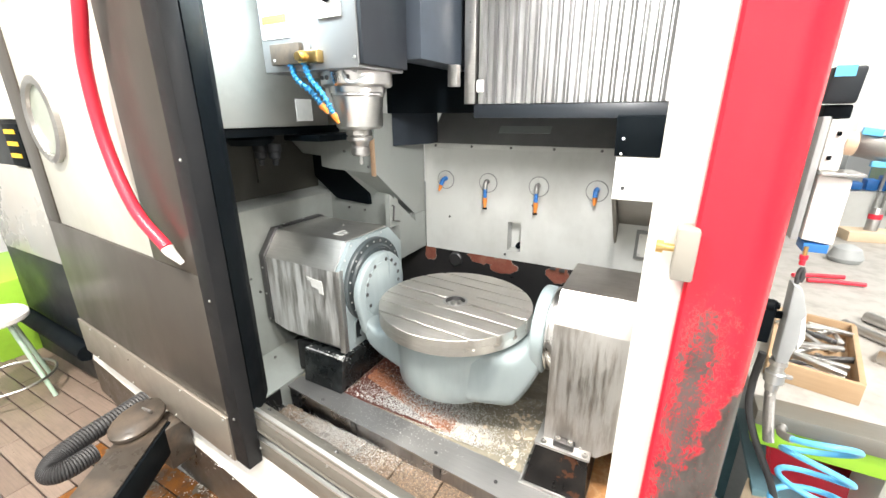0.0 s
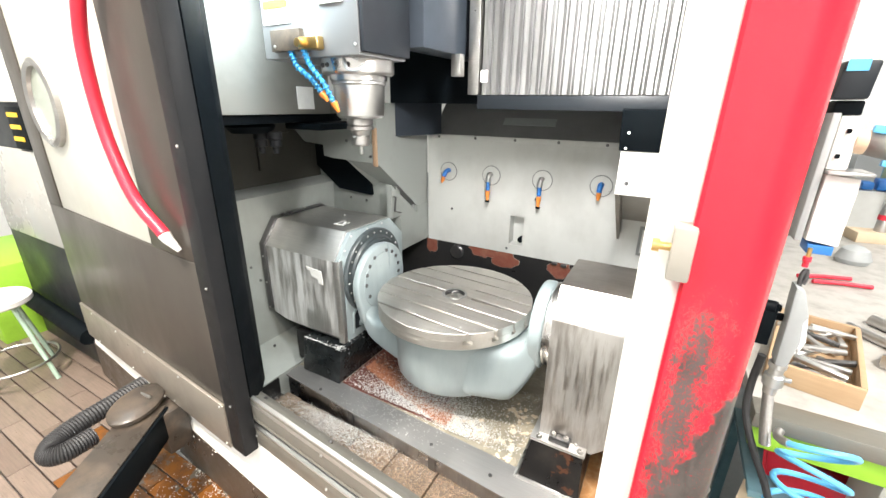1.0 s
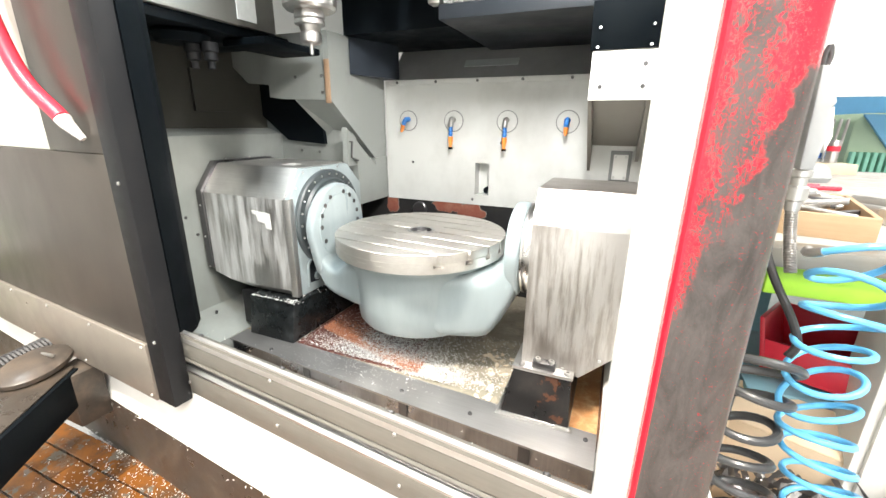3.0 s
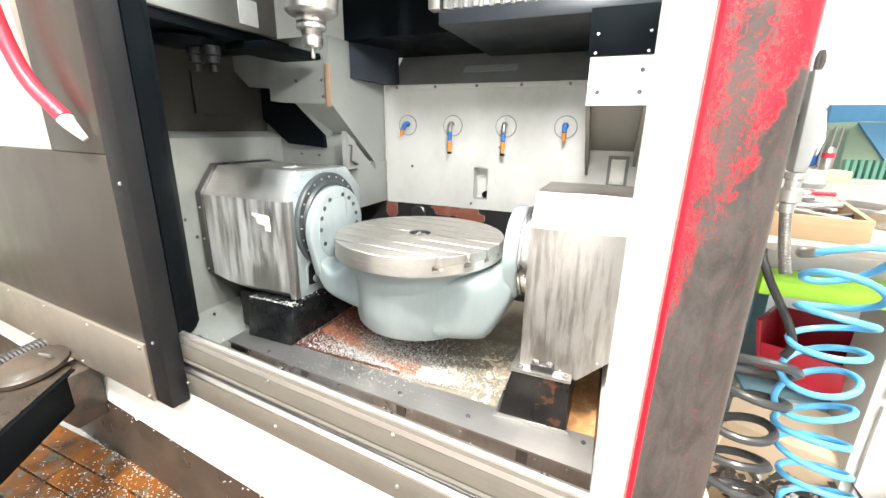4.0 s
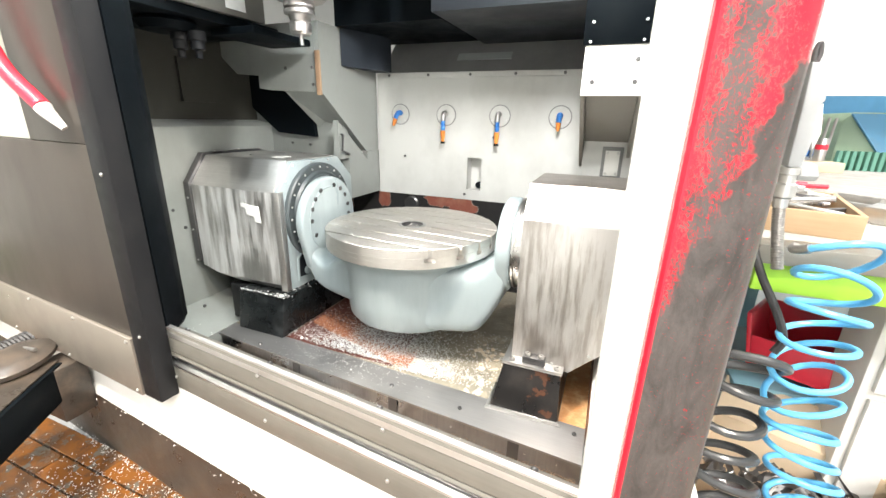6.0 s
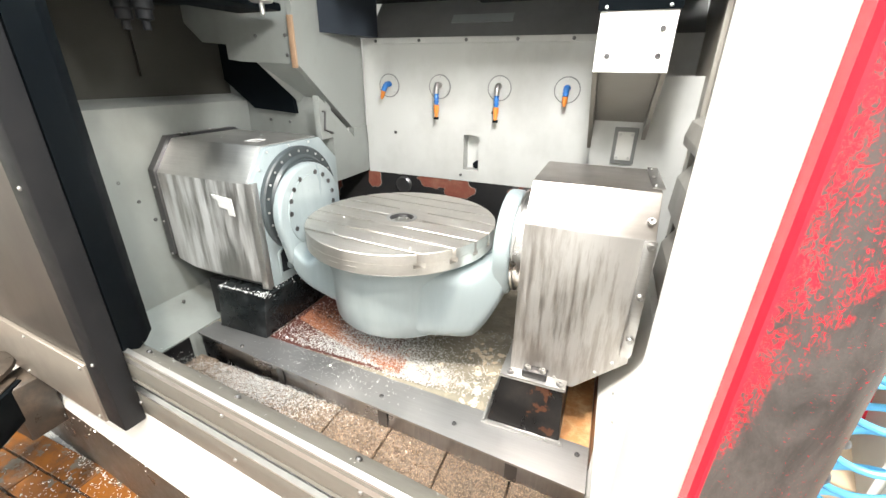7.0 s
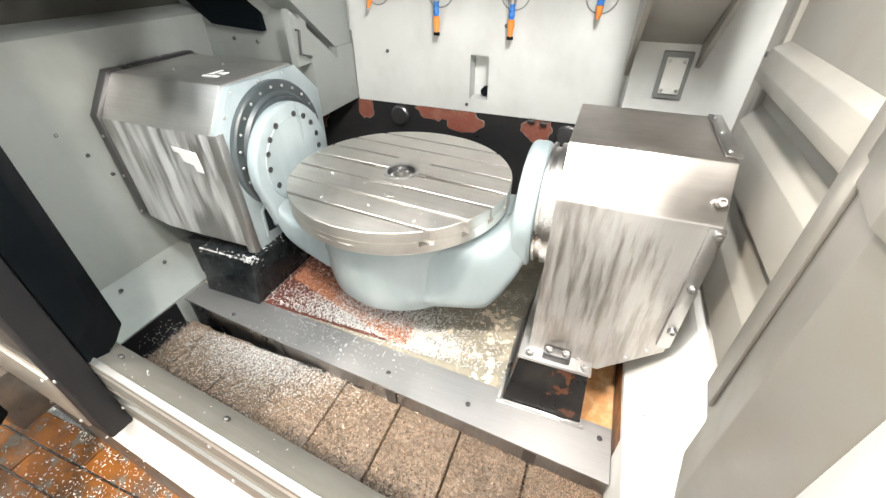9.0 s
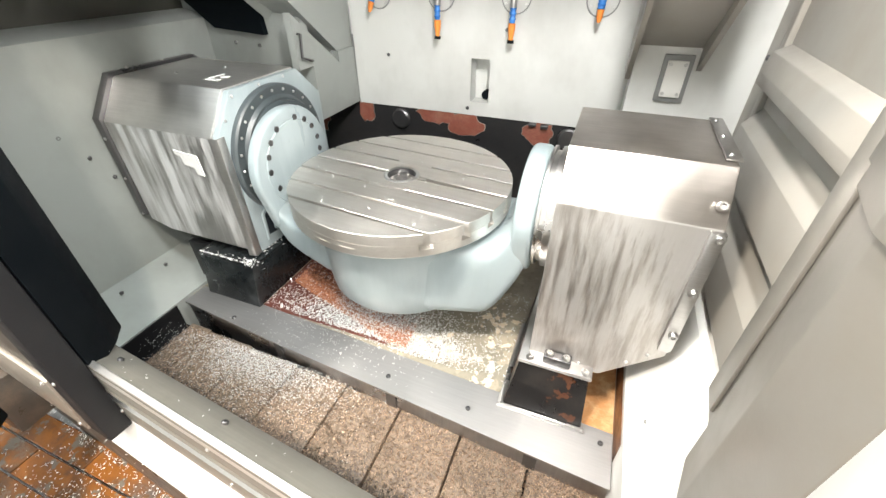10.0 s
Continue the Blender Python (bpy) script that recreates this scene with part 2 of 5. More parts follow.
RUSTFOOT = rusty("rust_edged_black_casting", (0.012, 0.011, 0.011), (0.030, 0.024, 0.020), 0.5, 0.7, 0.35, 7.0, (0.085, 0.034, 0.018), 6.0)
RINGDARK = paint("dark_blue_grey_ring_paint", (0.07, 0.085, 0.09), 0.35, (0.03, 0.035, 0.04), 0.6, 5.0)
PLINTH = rusty("oily_brown_plinth", (0.050, 0.042, 0.035), (0.10, 0.075, 0.055), 0.45, 0.65, 0.35, 8.0)
# Rust, darkened by the shade on the apron's upright side.
RUSTSHADE = rusty("shaded_brown_rust_streaks", (0.20, 0.075, 0.022), (0.05, 0.028, 0.016), 0.42, 0.62, 0.5, 10.0)
RUSTRIM = rusty("orange_rust", (0.5, 0.24, 0.09), (0.65, 0.42, 0.22), 0.45, 0.6, 0.6, 14.0)


def chip_mat(name, ca, cb, metal=1.0):
    m, nt, b = tree(name)
    g = nt.nodes.new("ShaderNodeNewGeometry")
    nt.links.new(mix(nt, g.outputs["Random Per Island"], ca, cb), b.inputs["Base Color"])
    b.inputs["Metallic"].default_value, b.inputs["Roughness"].default_value = metal, 0.3
    return m


CHIPS = chip_mat("aluminium_chips", (0.70, 0.70, 0.69), (0.93, 0.93, 0.91), 0.45)
# Oily chips, their warm tone also carrying the light through the doorway.
CHIPSLIT = chip_mat("oily_warm_lit_chips", (0.15, 0.10, 0.065), (0.86, 0.64, 0.47))
CHIPSR = chip_mat("rusty_chips", (0.30, 0.10, 0.05), (0.62, 0.30, 0.17), 0.3)
CHIPBED = rusty("packed_chips", (0.09, 0.066, 0.047), (0.30, 0.225, 0.165), 0.4, 0.65, 0.45, 90.0)


# ---- mesh helpers ----
def box(x0, x1, y0, y1, z0, z1, bev=0.0, seg=2):
    bm = bmesh.new()
    bmesh.ops.create_cube(bm, size=1)
    bmesh.ops.scale(bm, vec=(x1 - x0, y1 - y0, z1 - z0), verts=bm.verts)
    bmesh.ops.translate(bm, vec=((x0 + x1) / 2, (y0 + y1) / 2, (z0 + z1) / 2), verts=bm.verts)
    if bev:
        bmesh.ops.bevel(bm, geom=bm.edges[:], offset=bev, segments=seg, affect="EDGES", profile=0.5)
    return bm


def prism(pts, axis, a, b, bev=0.0, seg=2):
    """A flat outline drawn out along an axis: x takes (y, z) points, y takes (x, z), z takes (x, y)."""
    bm = bmesh.new()

    def at(p, h):
        return {"x": (h, p[0], p[1]), "y": (p[0], h, p[1]), "z": (p[0], p[1], h)}[axis]
    lo, hi = [bm.verts.new(at(p, a)) for p in pts], [bm.verts.new(at(p, b)) for p in pts]
    bm.faces.new(lo), bm.faces.new(hi)
    n = len(pts)
    for i in range(n):
        bm.faces.new((lo[i], lo[(i + 1) % n], hi[(i + 1) % n], hi[i]))
    bmesh.ops.recalc_face_normals(bm, faces=bm.faces[:])
    if bev:
        bmesh.ops.bevel(bm, geom=bm.edges[:], offset=bev, segments=seg, affect="EDGES", profile=0.5)
    return bm


def lathe(prof, centre=(0, 0, 0), axis="z", n=48):
    """A profile of (radius, height) turned round an axis."""
    bm = bmesh.new()
    rings = []
    for r, h in prof:
        ring = []
        for k in range(n):
            c, s = math.cos(2 * math.pi * k / n) * r, math.sin(2 * math.pi * k / n) * r
            p = {"z": (c, s, h), "x": (h, c, s), "y": (c, h, s)}[axis]
            ring.append(bm.verts.new((p[0] + centre[0], p[1] + centre[1], p[2] + centre[2])))
        rings.append(ring)
    for a, b in zip(rings, rings[1:]):
        for k in range(n):
            bm.faces.new((a[k], a[(k + 1) % n], b[(k + 1) % n], b[k]))
    if prof[0][0] > 1e-4 and prof[-1][0] > 1e-4:
        for k in range(n):
            bm.faces.new((rings[-1][k], rings[-1][(k + 1) % n], rings[0][(k + 1) % n], rings[0][k]))
    else:
        bm.faces.new(rings[0]), bm.faces.new(rings[-1])
    bmesh.ops.remove_doubles(bm, verts=bm.verts[:], dist=1e-5)
    bmesh.ops.recalc_face_normals(bm, faces=bm.faces[:])
    return bm


def sweep(path, r, n=10, rib=0.0, every=2):
    """A round tube along a path, ribbed like a corrugated hose if rib is over 0."""
    bm = bmesh.new()
    P = [Vector(p) for p in path]
    rings, up = [], None
    for i, p in enumerate(P):
        d = (P[min(i + 1, len(P) - 1)] - P[max(i - 1, 0)]).normalized()
        if up is None:
            up = d.orthogonal().normalized()
        up = (up - d * up.dot(d)).normalized()
        s = d.cross(up)
        rr = (r[i] if isinstance(r, (list, tuple)) else r) + (rib if rib and i % every == 0 else 0)
        rings.append([bm.verts.new(p + (up * math.cos(2 * math.pi * k / n) + s * math.sin(2 * math.pi * k / n)) * rr) for k in range(n)])
    for a, b in zip(rings, rings[1:]):
        for k in range(n):
            bm.faces.new((a[k], a[(k + 1) % n], b[(k + 1) % n], b[k]))
    bm.faces.new(rings[0]), bm.faces.new(rings[-1])
    bmesh.ops.recalc_face_normals(bm, faces=bm.faces[:])
    return bm


def spline(pts, n=12):
    """Points on a smooth curve through pts."""
    P = [Vector(p) for p in pts]
    P = [P[0] * 2 - P[1]] + P + [P[-1] * 2 - P[-2]]
    out = []
    for i in range(1, len(P) - 2):
        a, b, c, d = P[i - 1:i + 3]
        for k in range(n):
            t = k / n
            out.append(0.5 * ((2 * b) + (c - a) * t + (2 * a - 5 * b + 4 * c - d) * t * t + (3 * b - a - 3 * c + d) * t ** 3))
    return out + [P[-2]]


def merge(*parts):
    out = bmesh.new()
    for bm in parts:
        me = bpy.data.meshes.new("tmp")
        bm.to_mesh(me)
        bm.free()
        out.from_mesh(me)
        bpy.data.meshes.remove(me)
    return out


def moved(bm, m):
    bmesh.ops.transform(bm, matrix=m, verts=bm.verts[:])
    return bm


def mesh_of(name, bm, material):
    me = bpy.data.meshes.new(name)
    bm.to_mesh(me)
    bm.free()
    me.materials.append(material)
    me.polygons.foreach_set("use_smooth", [True] * len(me.polygons))
    me.set_sharp_from_angle(angle=radians(35))
    return me


def part(name, bm, material, parent, label=""):
    ob = new(name, mesh_of(name, bm, material))
    ob.parent = parent
    if label:
        ob["label"] = label
    return ob


def thing(name, label, category, group="", kind="", at=(0, 0, 0)):
    ob = new(name)
    ob.location = at
    ob.empty_display_size = 0.05
    return tagged(ob, label, category, group, kind)


def single(name, bm, material, label, category, group="", kind=""):
    return tagged(new(name, mesh_of(name, bm, material)), label, category, group, kind)


def setting(name, bm, material, label="", category=""):
    return tagged(new(name, mesh_of(name, bm, material)), label or name.replace("_", " "), category or "structure", "", "structure")


def shared(name, me, parent, m):
    ob = new(name, me)
    ob.parent = parent
    ob.matrix_local = m
    return ob


def screw_mesh(name, r, h, material):
    return mesh_of(name, lathe([(0, 0), (r, 0), (r, h * 0.6), (r * 0.75, h), (r * 0.5, h), (r * 0.45, h * 0.45), (0, h * 0.45)], n=12), material)


SCREW = screw_mesh("screw", 0.0075, 0.006, DARKSTEEL)
BOLT = screw_mesh("bolt", 0.011, 0.010, STEEL)
TINY = screw_mesh("screw", 0.005, 0.004, CHROME)
FRONT, RIGHT, LEFT, UP = pose(0, 0, 0, 90), pose(0, 0, 0, 0, 90), pose(0, 0, 0, 0, -90), Matrix()


def screws(parent, pts, turn, me=SCREW, name="screw"):
    for p in pts:
        shared(name, me, parent, Matrix.Translation(p) @ turn)


def flakes(name, n, spot, size, material, label, flat=0.5, seed=1):
    """Loose chips: n small bent slivers, each at spot(rng) with a random turn, as one object."""
    rng = np.random.default_rng(seed)
    vs, fs = [], []
    for _ in range(n):
        p = spot(rng)
        if p is None:
            continue
        a, l, w = rng.uniform(0, 2 * math.pi), size * rng.uniform(0.5, 1.6), size * rng.uniform(0.2, 0.5)
        t1, t2 = rng.normal(0, flat), rng.normal(0, flat)
        ca, sa = math.cos(a), math.sin(a)
        i = len(vs)
        for u, v, h in ((-l, -w, 0), (l, -w, l * t1), (l, w, l * t1 + w * t2), (-l, w, w * t2), (0, 0, size * 0.5)):
            vs.append((p[0] + u * ca - v * sa, p[1] + u * sa + v * ca, p[2] + h + size * 0.25))
        fs += [(i, i + 1, i + 4), (i + 1, i + 2, i + 4), (i + 2, i + 3, i + 4), (i + 3, i, i + 4)]
    me = bpy.data.meshes.new(name)
    me.from_pydata(vs, [], fs)
    me.materials.append(material)
    return tagged(new(name, me), label, "metal chips", "", "stuff")


def front_runs(ob, second, below=-0.9):
    """Keeps the streaked sheet on the faces turned to the front; the folded faces take the second steel."""
    ob.data.materials.append(second)
    for p in ob.data.polygons:
        p.material_index = 0 if p.normal.y < below else 1
    return ob


# ---- the shop ----
setting("floor", box(-7, 7, -5, 9, -0.12, -0.03), GREYP, "dark concrete shop floor", "floor")
setting("wall_north", box(-7, 7, 9, 9.2, -0.1, CEIL), WALLP, "white painted shop wall", "wall")
setting("wall_south", box(-7, 7, -5.2, -5, -0.1, CEIL), WALLP, "white painted shop wall", "wall")
setting("wall_east", box(7, 7.2, -5, 9, -0.1, CEIL), WALLP, "white painted shop wall", "wall")
setting("wall_west", box(-7.2, -7, -5, 9, -0.1, CEIL), WALLP, "white painted shop wall", "wall")
setting("ceiling", box(-7.2, 7.2, -5.2, 9.2, CEIL, CEIL + 0.2), WALLP, "white painted shop ceiling", "ceiling")

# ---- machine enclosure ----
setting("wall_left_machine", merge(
    prism([(-1.80, 1.19), (-1.72, 1.175), (-1.70, 1.16), (-1.72, 0.33), (-1.50, 0.255), (-1.50, 0.02), (-1.80, 0.02)], "y", 0.90, 2.0)), GRIMYSHADE, "stained white sheet wall of the machine cabin", "machine wall")
wl = bpy.data.objects["wall_left_machine"]
screws(wl, [(-1.711, y, z) for y, z in ((1.27, 0.89), (1.325, 0.80), (1.37, 0.71), (1.41, 0.61))] + [(-1.66, 1.17, 0.325), (-1.66, 1.36, 0.325)], RIGHT)
setting("wall_left_upper", box(-1.86, -1.80, 0.90, 2.0, 0.12, 2.5), UPPERSHADE, "upper wall of the machine cabin, shade put into its colour", "machine wall")
setting("wall_back_machine", merge(
    box(-1.19, -0.64, 2.26, 2.30, 0.79, 1.45), box(-0.56, 0.30, 2.26, 2.30, 0.79, 1.45), box(-0.64, -0.56, 2.26, 2.30, 1.02, 1.45), box(-0.64, -0.56, 2.26, 2.30, 0.79, 0.846),
    box(-1.165, -0.05, 2.252, 2.262, 1.425, 1.452, 0.003)), INNER, "white sheet back wall with coolant stains", "machine wall")
wb = bpy.data.objects["wall_back_machine"]
screws(wb, [(-1.11 + k * 0.235, 2.252, 1.438) for k in range(5)], FRONT)
screws(wb, [(-1.02, 2.26, 1.01), (-0.50, 2.26, 1.13), (-0.65, 2.258, 0.82)], FRONT)
part("recess", merge(box(-0.65, -0.55, 2.335, 2.345, 0.836, 1.03), box(-0.65, -0.64, 2.30, 2.335, 0.836, 1.03), box(-0.56, -0.55, 2.30, 2.335, 0.836, 1.03), box(-0.64, -0.56, 2.30, 2.335, 1.02, 1.03), box(-0.64, -0.56, 2.30, 2.335, 0.836, 0.846)), INNER, wb)
part("plug", lathe([(0, 0), (0.018, 0), (0.018, -0.03), (0.012, -0.036), (0, -0.036)], (-0.585, 2.335, 0.868), "y", 16), BLACK, wb)
setting("wall_pit_machine", box(-1.75, 0.30, 2.27, 2.32, 0.15, 0.79), PITBLACK, "black pit wall with flaking red primer", "machine wall")
pw = bpy.data.objects["wall_pit_machine"]
PRIMER = rusty("bare_red_primer", (0.24, 0.075, 0.05), (0.30, 0.13, 0.09), 0.45, 0.65, 0.5, 12.0)


def flaked(cx, cz, w, h, seed):
    """A ragged patch of bare primer with a pale torn rim."""
    g = random.Random(seed)
    out = [(cx + w * math.cos(a) * s, min(cz + h * math.sin(a) * s, 0.789)) for a, s in ((2 * math.pi * k / 26, g.uniform(0.8, 1.08)) for k in range(26))]
    rim = [(cx + (x - cx) * 1.035, min(cz + (z - cz) * 1.05, 0.7895)) for x, z in out]
    p = part("torn_rim", prism(rim, "y", 2.2675, 2.2698), CREAMDIM, pw, "pale torn paint rim")
    part("bare_patch", prism(out, "y", 2.2655, 2.2675), PRIMER, p, "bare red primer")


for cx, cz, w, h, seed in ((-1.165, 0.765, 0.045, 0.07, 4), (-0.80, 0.775, 0.10, 0.045, 7), (-0.66, 0.738, 0.085, 0.055, 2), (-0.335, 0.745, 0.07, 0.055, 9), (-1.45, 0.70, 0.06, 0.09, 12)):
    flaked(cx, cz, w, h, seed)
for x in (-0.98, -0.206):
    part("plug", lathe([(0, 2.270), (0.045, 2.270), (0.045, 2.256), (0.038, 2.250), (0, 2.250)], (x, 0, 0.735), "y", 24), DARKSTEEL, pw, "dark round plug")
part("clip", merge(box(-0.376, -0.345, 2.245, 2.2695, 0.775, 0.788, 0.002), box(-0.325, -0.295, 2.245, 2.2695, 0.770, 0.785, 0.002)), DARKSTEEL, pw)
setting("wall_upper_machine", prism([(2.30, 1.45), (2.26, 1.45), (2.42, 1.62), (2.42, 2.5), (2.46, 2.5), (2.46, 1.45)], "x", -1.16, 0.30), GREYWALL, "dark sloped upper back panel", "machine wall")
part("label_plate", prism([(2.318, 1.512), (2.352, 1.548), (2.350, 1.550), (2.316, 1.514)], "x", -0.74, -0.45), GREYP, bpy.data.objects["wall_upper_machine"])
setting("wall_right_machine", box(0.30, 0.312, 1.08, 2.32, 0.12, 2.5), CREAMDIM, "white louvred side wall of the machine cabin", "machine wall")
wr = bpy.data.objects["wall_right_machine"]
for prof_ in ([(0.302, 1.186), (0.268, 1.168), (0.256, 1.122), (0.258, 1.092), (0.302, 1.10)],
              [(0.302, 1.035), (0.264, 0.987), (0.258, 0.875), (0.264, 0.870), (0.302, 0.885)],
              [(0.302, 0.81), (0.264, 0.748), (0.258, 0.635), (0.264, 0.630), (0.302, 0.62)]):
    part("louvre", prism(prof_, "y", 1.225, 1.865, 0.002), CREAMDIM, wr)
part("louvre_frame", box(0.286, 0.302, 1.868, 1.90, 0.45, 2.4, 0.003), CREAMDIM, wr)
screws(wr, [(0.300, 2.0, 1.13), (0.300, 2.0, 0.72)], LEFT)
setting("sloped_apron", prism([(0.124, 0.12), (0.124, 0.395), (0.132, 0.405), (0.245, 0.60), (0.30, 0.60), (0.30, 0.12)], "y", 0.775, 2.27), WHITE, "white sloped chip apron", "apron")
sa = bpy.data.objects["sloped_apron"]
screws(sa, [(0.160, 1.226, 0.4535), (0.160, 1.34, 0.4535), (0.160, 1.62, 0.4535)], pose(0, 0, 0, 0, -60), TINY)
part("rust_strip", box(0.1222, 0.1236, 1.20, 1.80, 0.285, 0.372), RUSTSHADE, sa, "rust-brown lower edge, darkened for its shade")
# Unseen roof, added in white so it bounces light onto the steel tops.
setting("added_roof_machine", box(-2.2, 0.45, 0.90, 2.5, 2.5, 2.54), WHITE, "unseen cabin roof, added to bounce light", "roof")
setting("header_machine", box(-2.2, 0.45, 0.76, 0.90, 2.15, 2.54), WHITE, "white machine header beam", "beam")

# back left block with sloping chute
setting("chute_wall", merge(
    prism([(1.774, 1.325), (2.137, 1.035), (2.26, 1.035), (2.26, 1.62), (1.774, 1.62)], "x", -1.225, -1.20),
    prism([(1.875, 1.01), (1.875, 1.20), (2.137, 0.99), (2.137, 1.034), (2.262, 1.034), (2.262, 0.795), (1.96, 0.795), (1.96, 1.01)], "x", -1.225, -1.195)), GRIMYSHADE, "white folded sheet beside the tool changer", "machine wall")
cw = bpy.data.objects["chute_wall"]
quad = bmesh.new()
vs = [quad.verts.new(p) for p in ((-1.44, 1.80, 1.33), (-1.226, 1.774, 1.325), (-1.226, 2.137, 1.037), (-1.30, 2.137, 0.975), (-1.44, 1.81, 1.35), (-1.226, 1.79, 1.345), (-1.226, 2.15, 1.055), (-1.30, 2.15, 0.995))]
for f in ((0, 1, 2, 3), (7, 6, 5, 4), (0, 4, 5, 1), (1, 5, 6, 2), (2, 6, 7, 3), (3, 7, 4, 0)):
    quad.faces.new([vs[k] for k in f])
part("chute_plate", quad, GRIMYSHADE, cw)
part("front_plate", prism([(-1.226, 1.325), (-1.50, 1.333), (-1.572, 1.342), (-1.572, 1.40), (-1.71, 1.41), (-1.86, 1.54), (-1.86, 1.62), (-1.226, 1.62)], "y", 1.774, 1.79), GRIMYSHADE, cw)
part("bar", box(-1.222, -1.196, 1.764, 1.774, 1.31, 1.50, 0.002), COPPER, cw, "brown copper-coloured bar")
screws(cw, [(-1.245, 1.774, 1.357), (-1.245, 1.774, 1.43), (-1.40, 1.774, 1.43)], FRONT)
part("handle", sweep([(-1.196, 1.896, 1.131), (-1.180, 1.896, 1.131), (-1.180, 1.883, 1.054), (-1.180, 1.942, 1.034), (-1.196, 1.942, 1.034)], 0.005, 8), DARKSTEEL, cw, "dark wire handle")
screws(bpy.data.objects["chute_wall"], [(-1.56, 1.958, 1.075), (-1.44, 1.958, 1.07)], FRONT)
setting("wall_tool_side", box(-1.80, -1.225, 1.96, 2.0, 0.15, 1.62), GRIMYSHADE, "grey-white sheet behind the drive housing", "machine wall")
# No hole is cut: a black sheet paints the opening's darkness.
part("opening", prism([(-1.86, 1.30), (-1.86, 1.50), (-1.42, 1.50), (-1.385, 1.112), (-1.631, 1.128)], "y", 1.935, 1.965), BLACK, bpy.data.objects["wall_tool_side"], "black sheet for the dark of the chute opening")

# Added navy block puts the corner's shade into a solid shape.
part("corner_shade", prism([(-1.1945, 1.93), (-1.10, 2.18), (-1.10, 2.258), (-1.1945, 2.258)], "z", 1.453, 1.64), NAVY, cw, "navy block for the corner's shade")

# hood at the right
hood = thing("chip_hood", "white sheet hood with black top plate on the back wall", "hood")
part("face", box(-0.050, 0.154, 1.722, 1.734, 1.306, 1.467, 0.002), WHITE, hood)
part("side_plate", prism([(1.735, 1.306), (1.735, 1.60), (2.262, 1.60), (2.262, 1.025), (2.098, 1.025)], "x", -0.050, -0.035), CREAMDIM, hood)
part("side_plate", prism([(1.735, 1.306), (1.735, 1.60), (2.262, 1.60), (2.262, 1.025), (2.098, 1.025)], "x", 0.140, 0.154), CREAMDIM, hood)
part("underside", prism([(1.736, 1.33), (1.736, 1.35), (2.03, 1.17), (2.03, 1.14)], "x", -0.034, 0.139), CREAMDIM, hood)
part("top_plate", prism([(1.735, 1.467), (1.715, 1.467), (1.665, 1.605), (1.685, 1.61)], "x", -0.058, 0.160, 0.002), BLACK, hood, "black top plate")
screws(hood, [(-0.015, 1.722, 1.35), (0.121, 1.722, 1.35), (0.121, 1.722, 1.42)], FRONT)
screws(hood, [(-0.035, 1.712, 1.475), (0.13, 1.712, 1.475), (-0.03, 1.69, 1.53), (0.13, 1.69, 1.53)], pose(0, 0, 0, 70), TINY)
setting("corner_block", box(-0.034, 0.30, 2.03, 2.262, 0.15, 1.30), INNER, "white corner casing", "machine wall")
cb = bpy.data.objects["corner_block"]
part("cover_frame", merge(box(0.045, 0.128, 2.020, 2.03, 0.985, 1.12, 0.002)), GREYWALL, cb)
part("cover_plate", box(0.058, 0.115, 2.012, 2.021, 1.0, 1.105, 0.002), WHITE, cb)
screws(cb, [(0.066, 2.012, 1.01), (0.107, 2.012, 1.01), (0.066, 2.012, 1.095), (0.107, 2.012, 1.095)], FRONT, TINY)

# corrugated cover
NB = 22
zig = []
for k in range(NB + 1):
    x = -0.611 + k * 0.04
    zig += [(x, 1.722), (x + 0.012, 1.700), (x + 0.030, 1.700), (x + 0.036, 1.722)]
cov = thing("way_cover", "corrugated steel way cover with white coolant runs", "way cover")
part("curtain", prism(zig + [(0.31, 1.74), (-0.611, 1.74)], "z", 1.655, 2.48), CORR, cov)
part("bottom_rail", box(-0.62, 0.30, 1.70, 2.42, 1.60, 1.652, 0.003), DARKPANEL, cov, "dark lower rail")
part("tag", box(-0.605, -0.575, 1.690, 1.699, 1.70, 1.745, 0.001), PAPER, cov)
part("side_rail", box(-0.66, -0.612, 1.69, 1.74, 1.655, 2.48, 0.003), STEEL, cov)
# Added black block keeps the unlit space behind the head dark.
part("shade_backing", box(-1.20, -0.66, 1.90, 2.42, 1.62, 2.48), BLACK, cov)

# ---- sill and base ----
YAW = -5.5
sill = thing("door_sill", "dull steel sill and sliding door rail", "sill", at=(-1.06, 0.792, 0))
sill.rotation_euler = (0, 0, radians(YAW))
X0, X1 = -1.3, 1.26
part("sill_top", prism([(0.0, 0.628), (0.003, 0.633), (0.010, 0.631), (0.080, 0.576), (0.083, 0.570), (0.083, 0.10), (0.074, 0.10), (0.074, 0.566), (0.012, 0.616), (0.012, 0.556), (0.0, 0.556)], "x", X0, X1), SILL, sill)
# Lighter steel along the chamfer paints in the sill's front highlight.
part("edge_highlight", prism([(-0.0015, 0.606), (0.0015, 0.6345), (0.014, 0.6345), (0.016, 0.630), (0.004, 0.628), (0.001, 0.606)], "x", X0, X1), STEELC, sill, "sill edge with its highlight in lighter steel")
part("rail_groove", box(X0, X1, 0.008, 0.04, 0.520, 0.556), DARKSTEEL, sill)
part("groove_lip", prism([(0.0, 0.552), (-0.003, 0.545), (0.0, 0.540), (0.008, 0.540), (0.008, 0.552)], "x", X0, X1), SILL, sill)
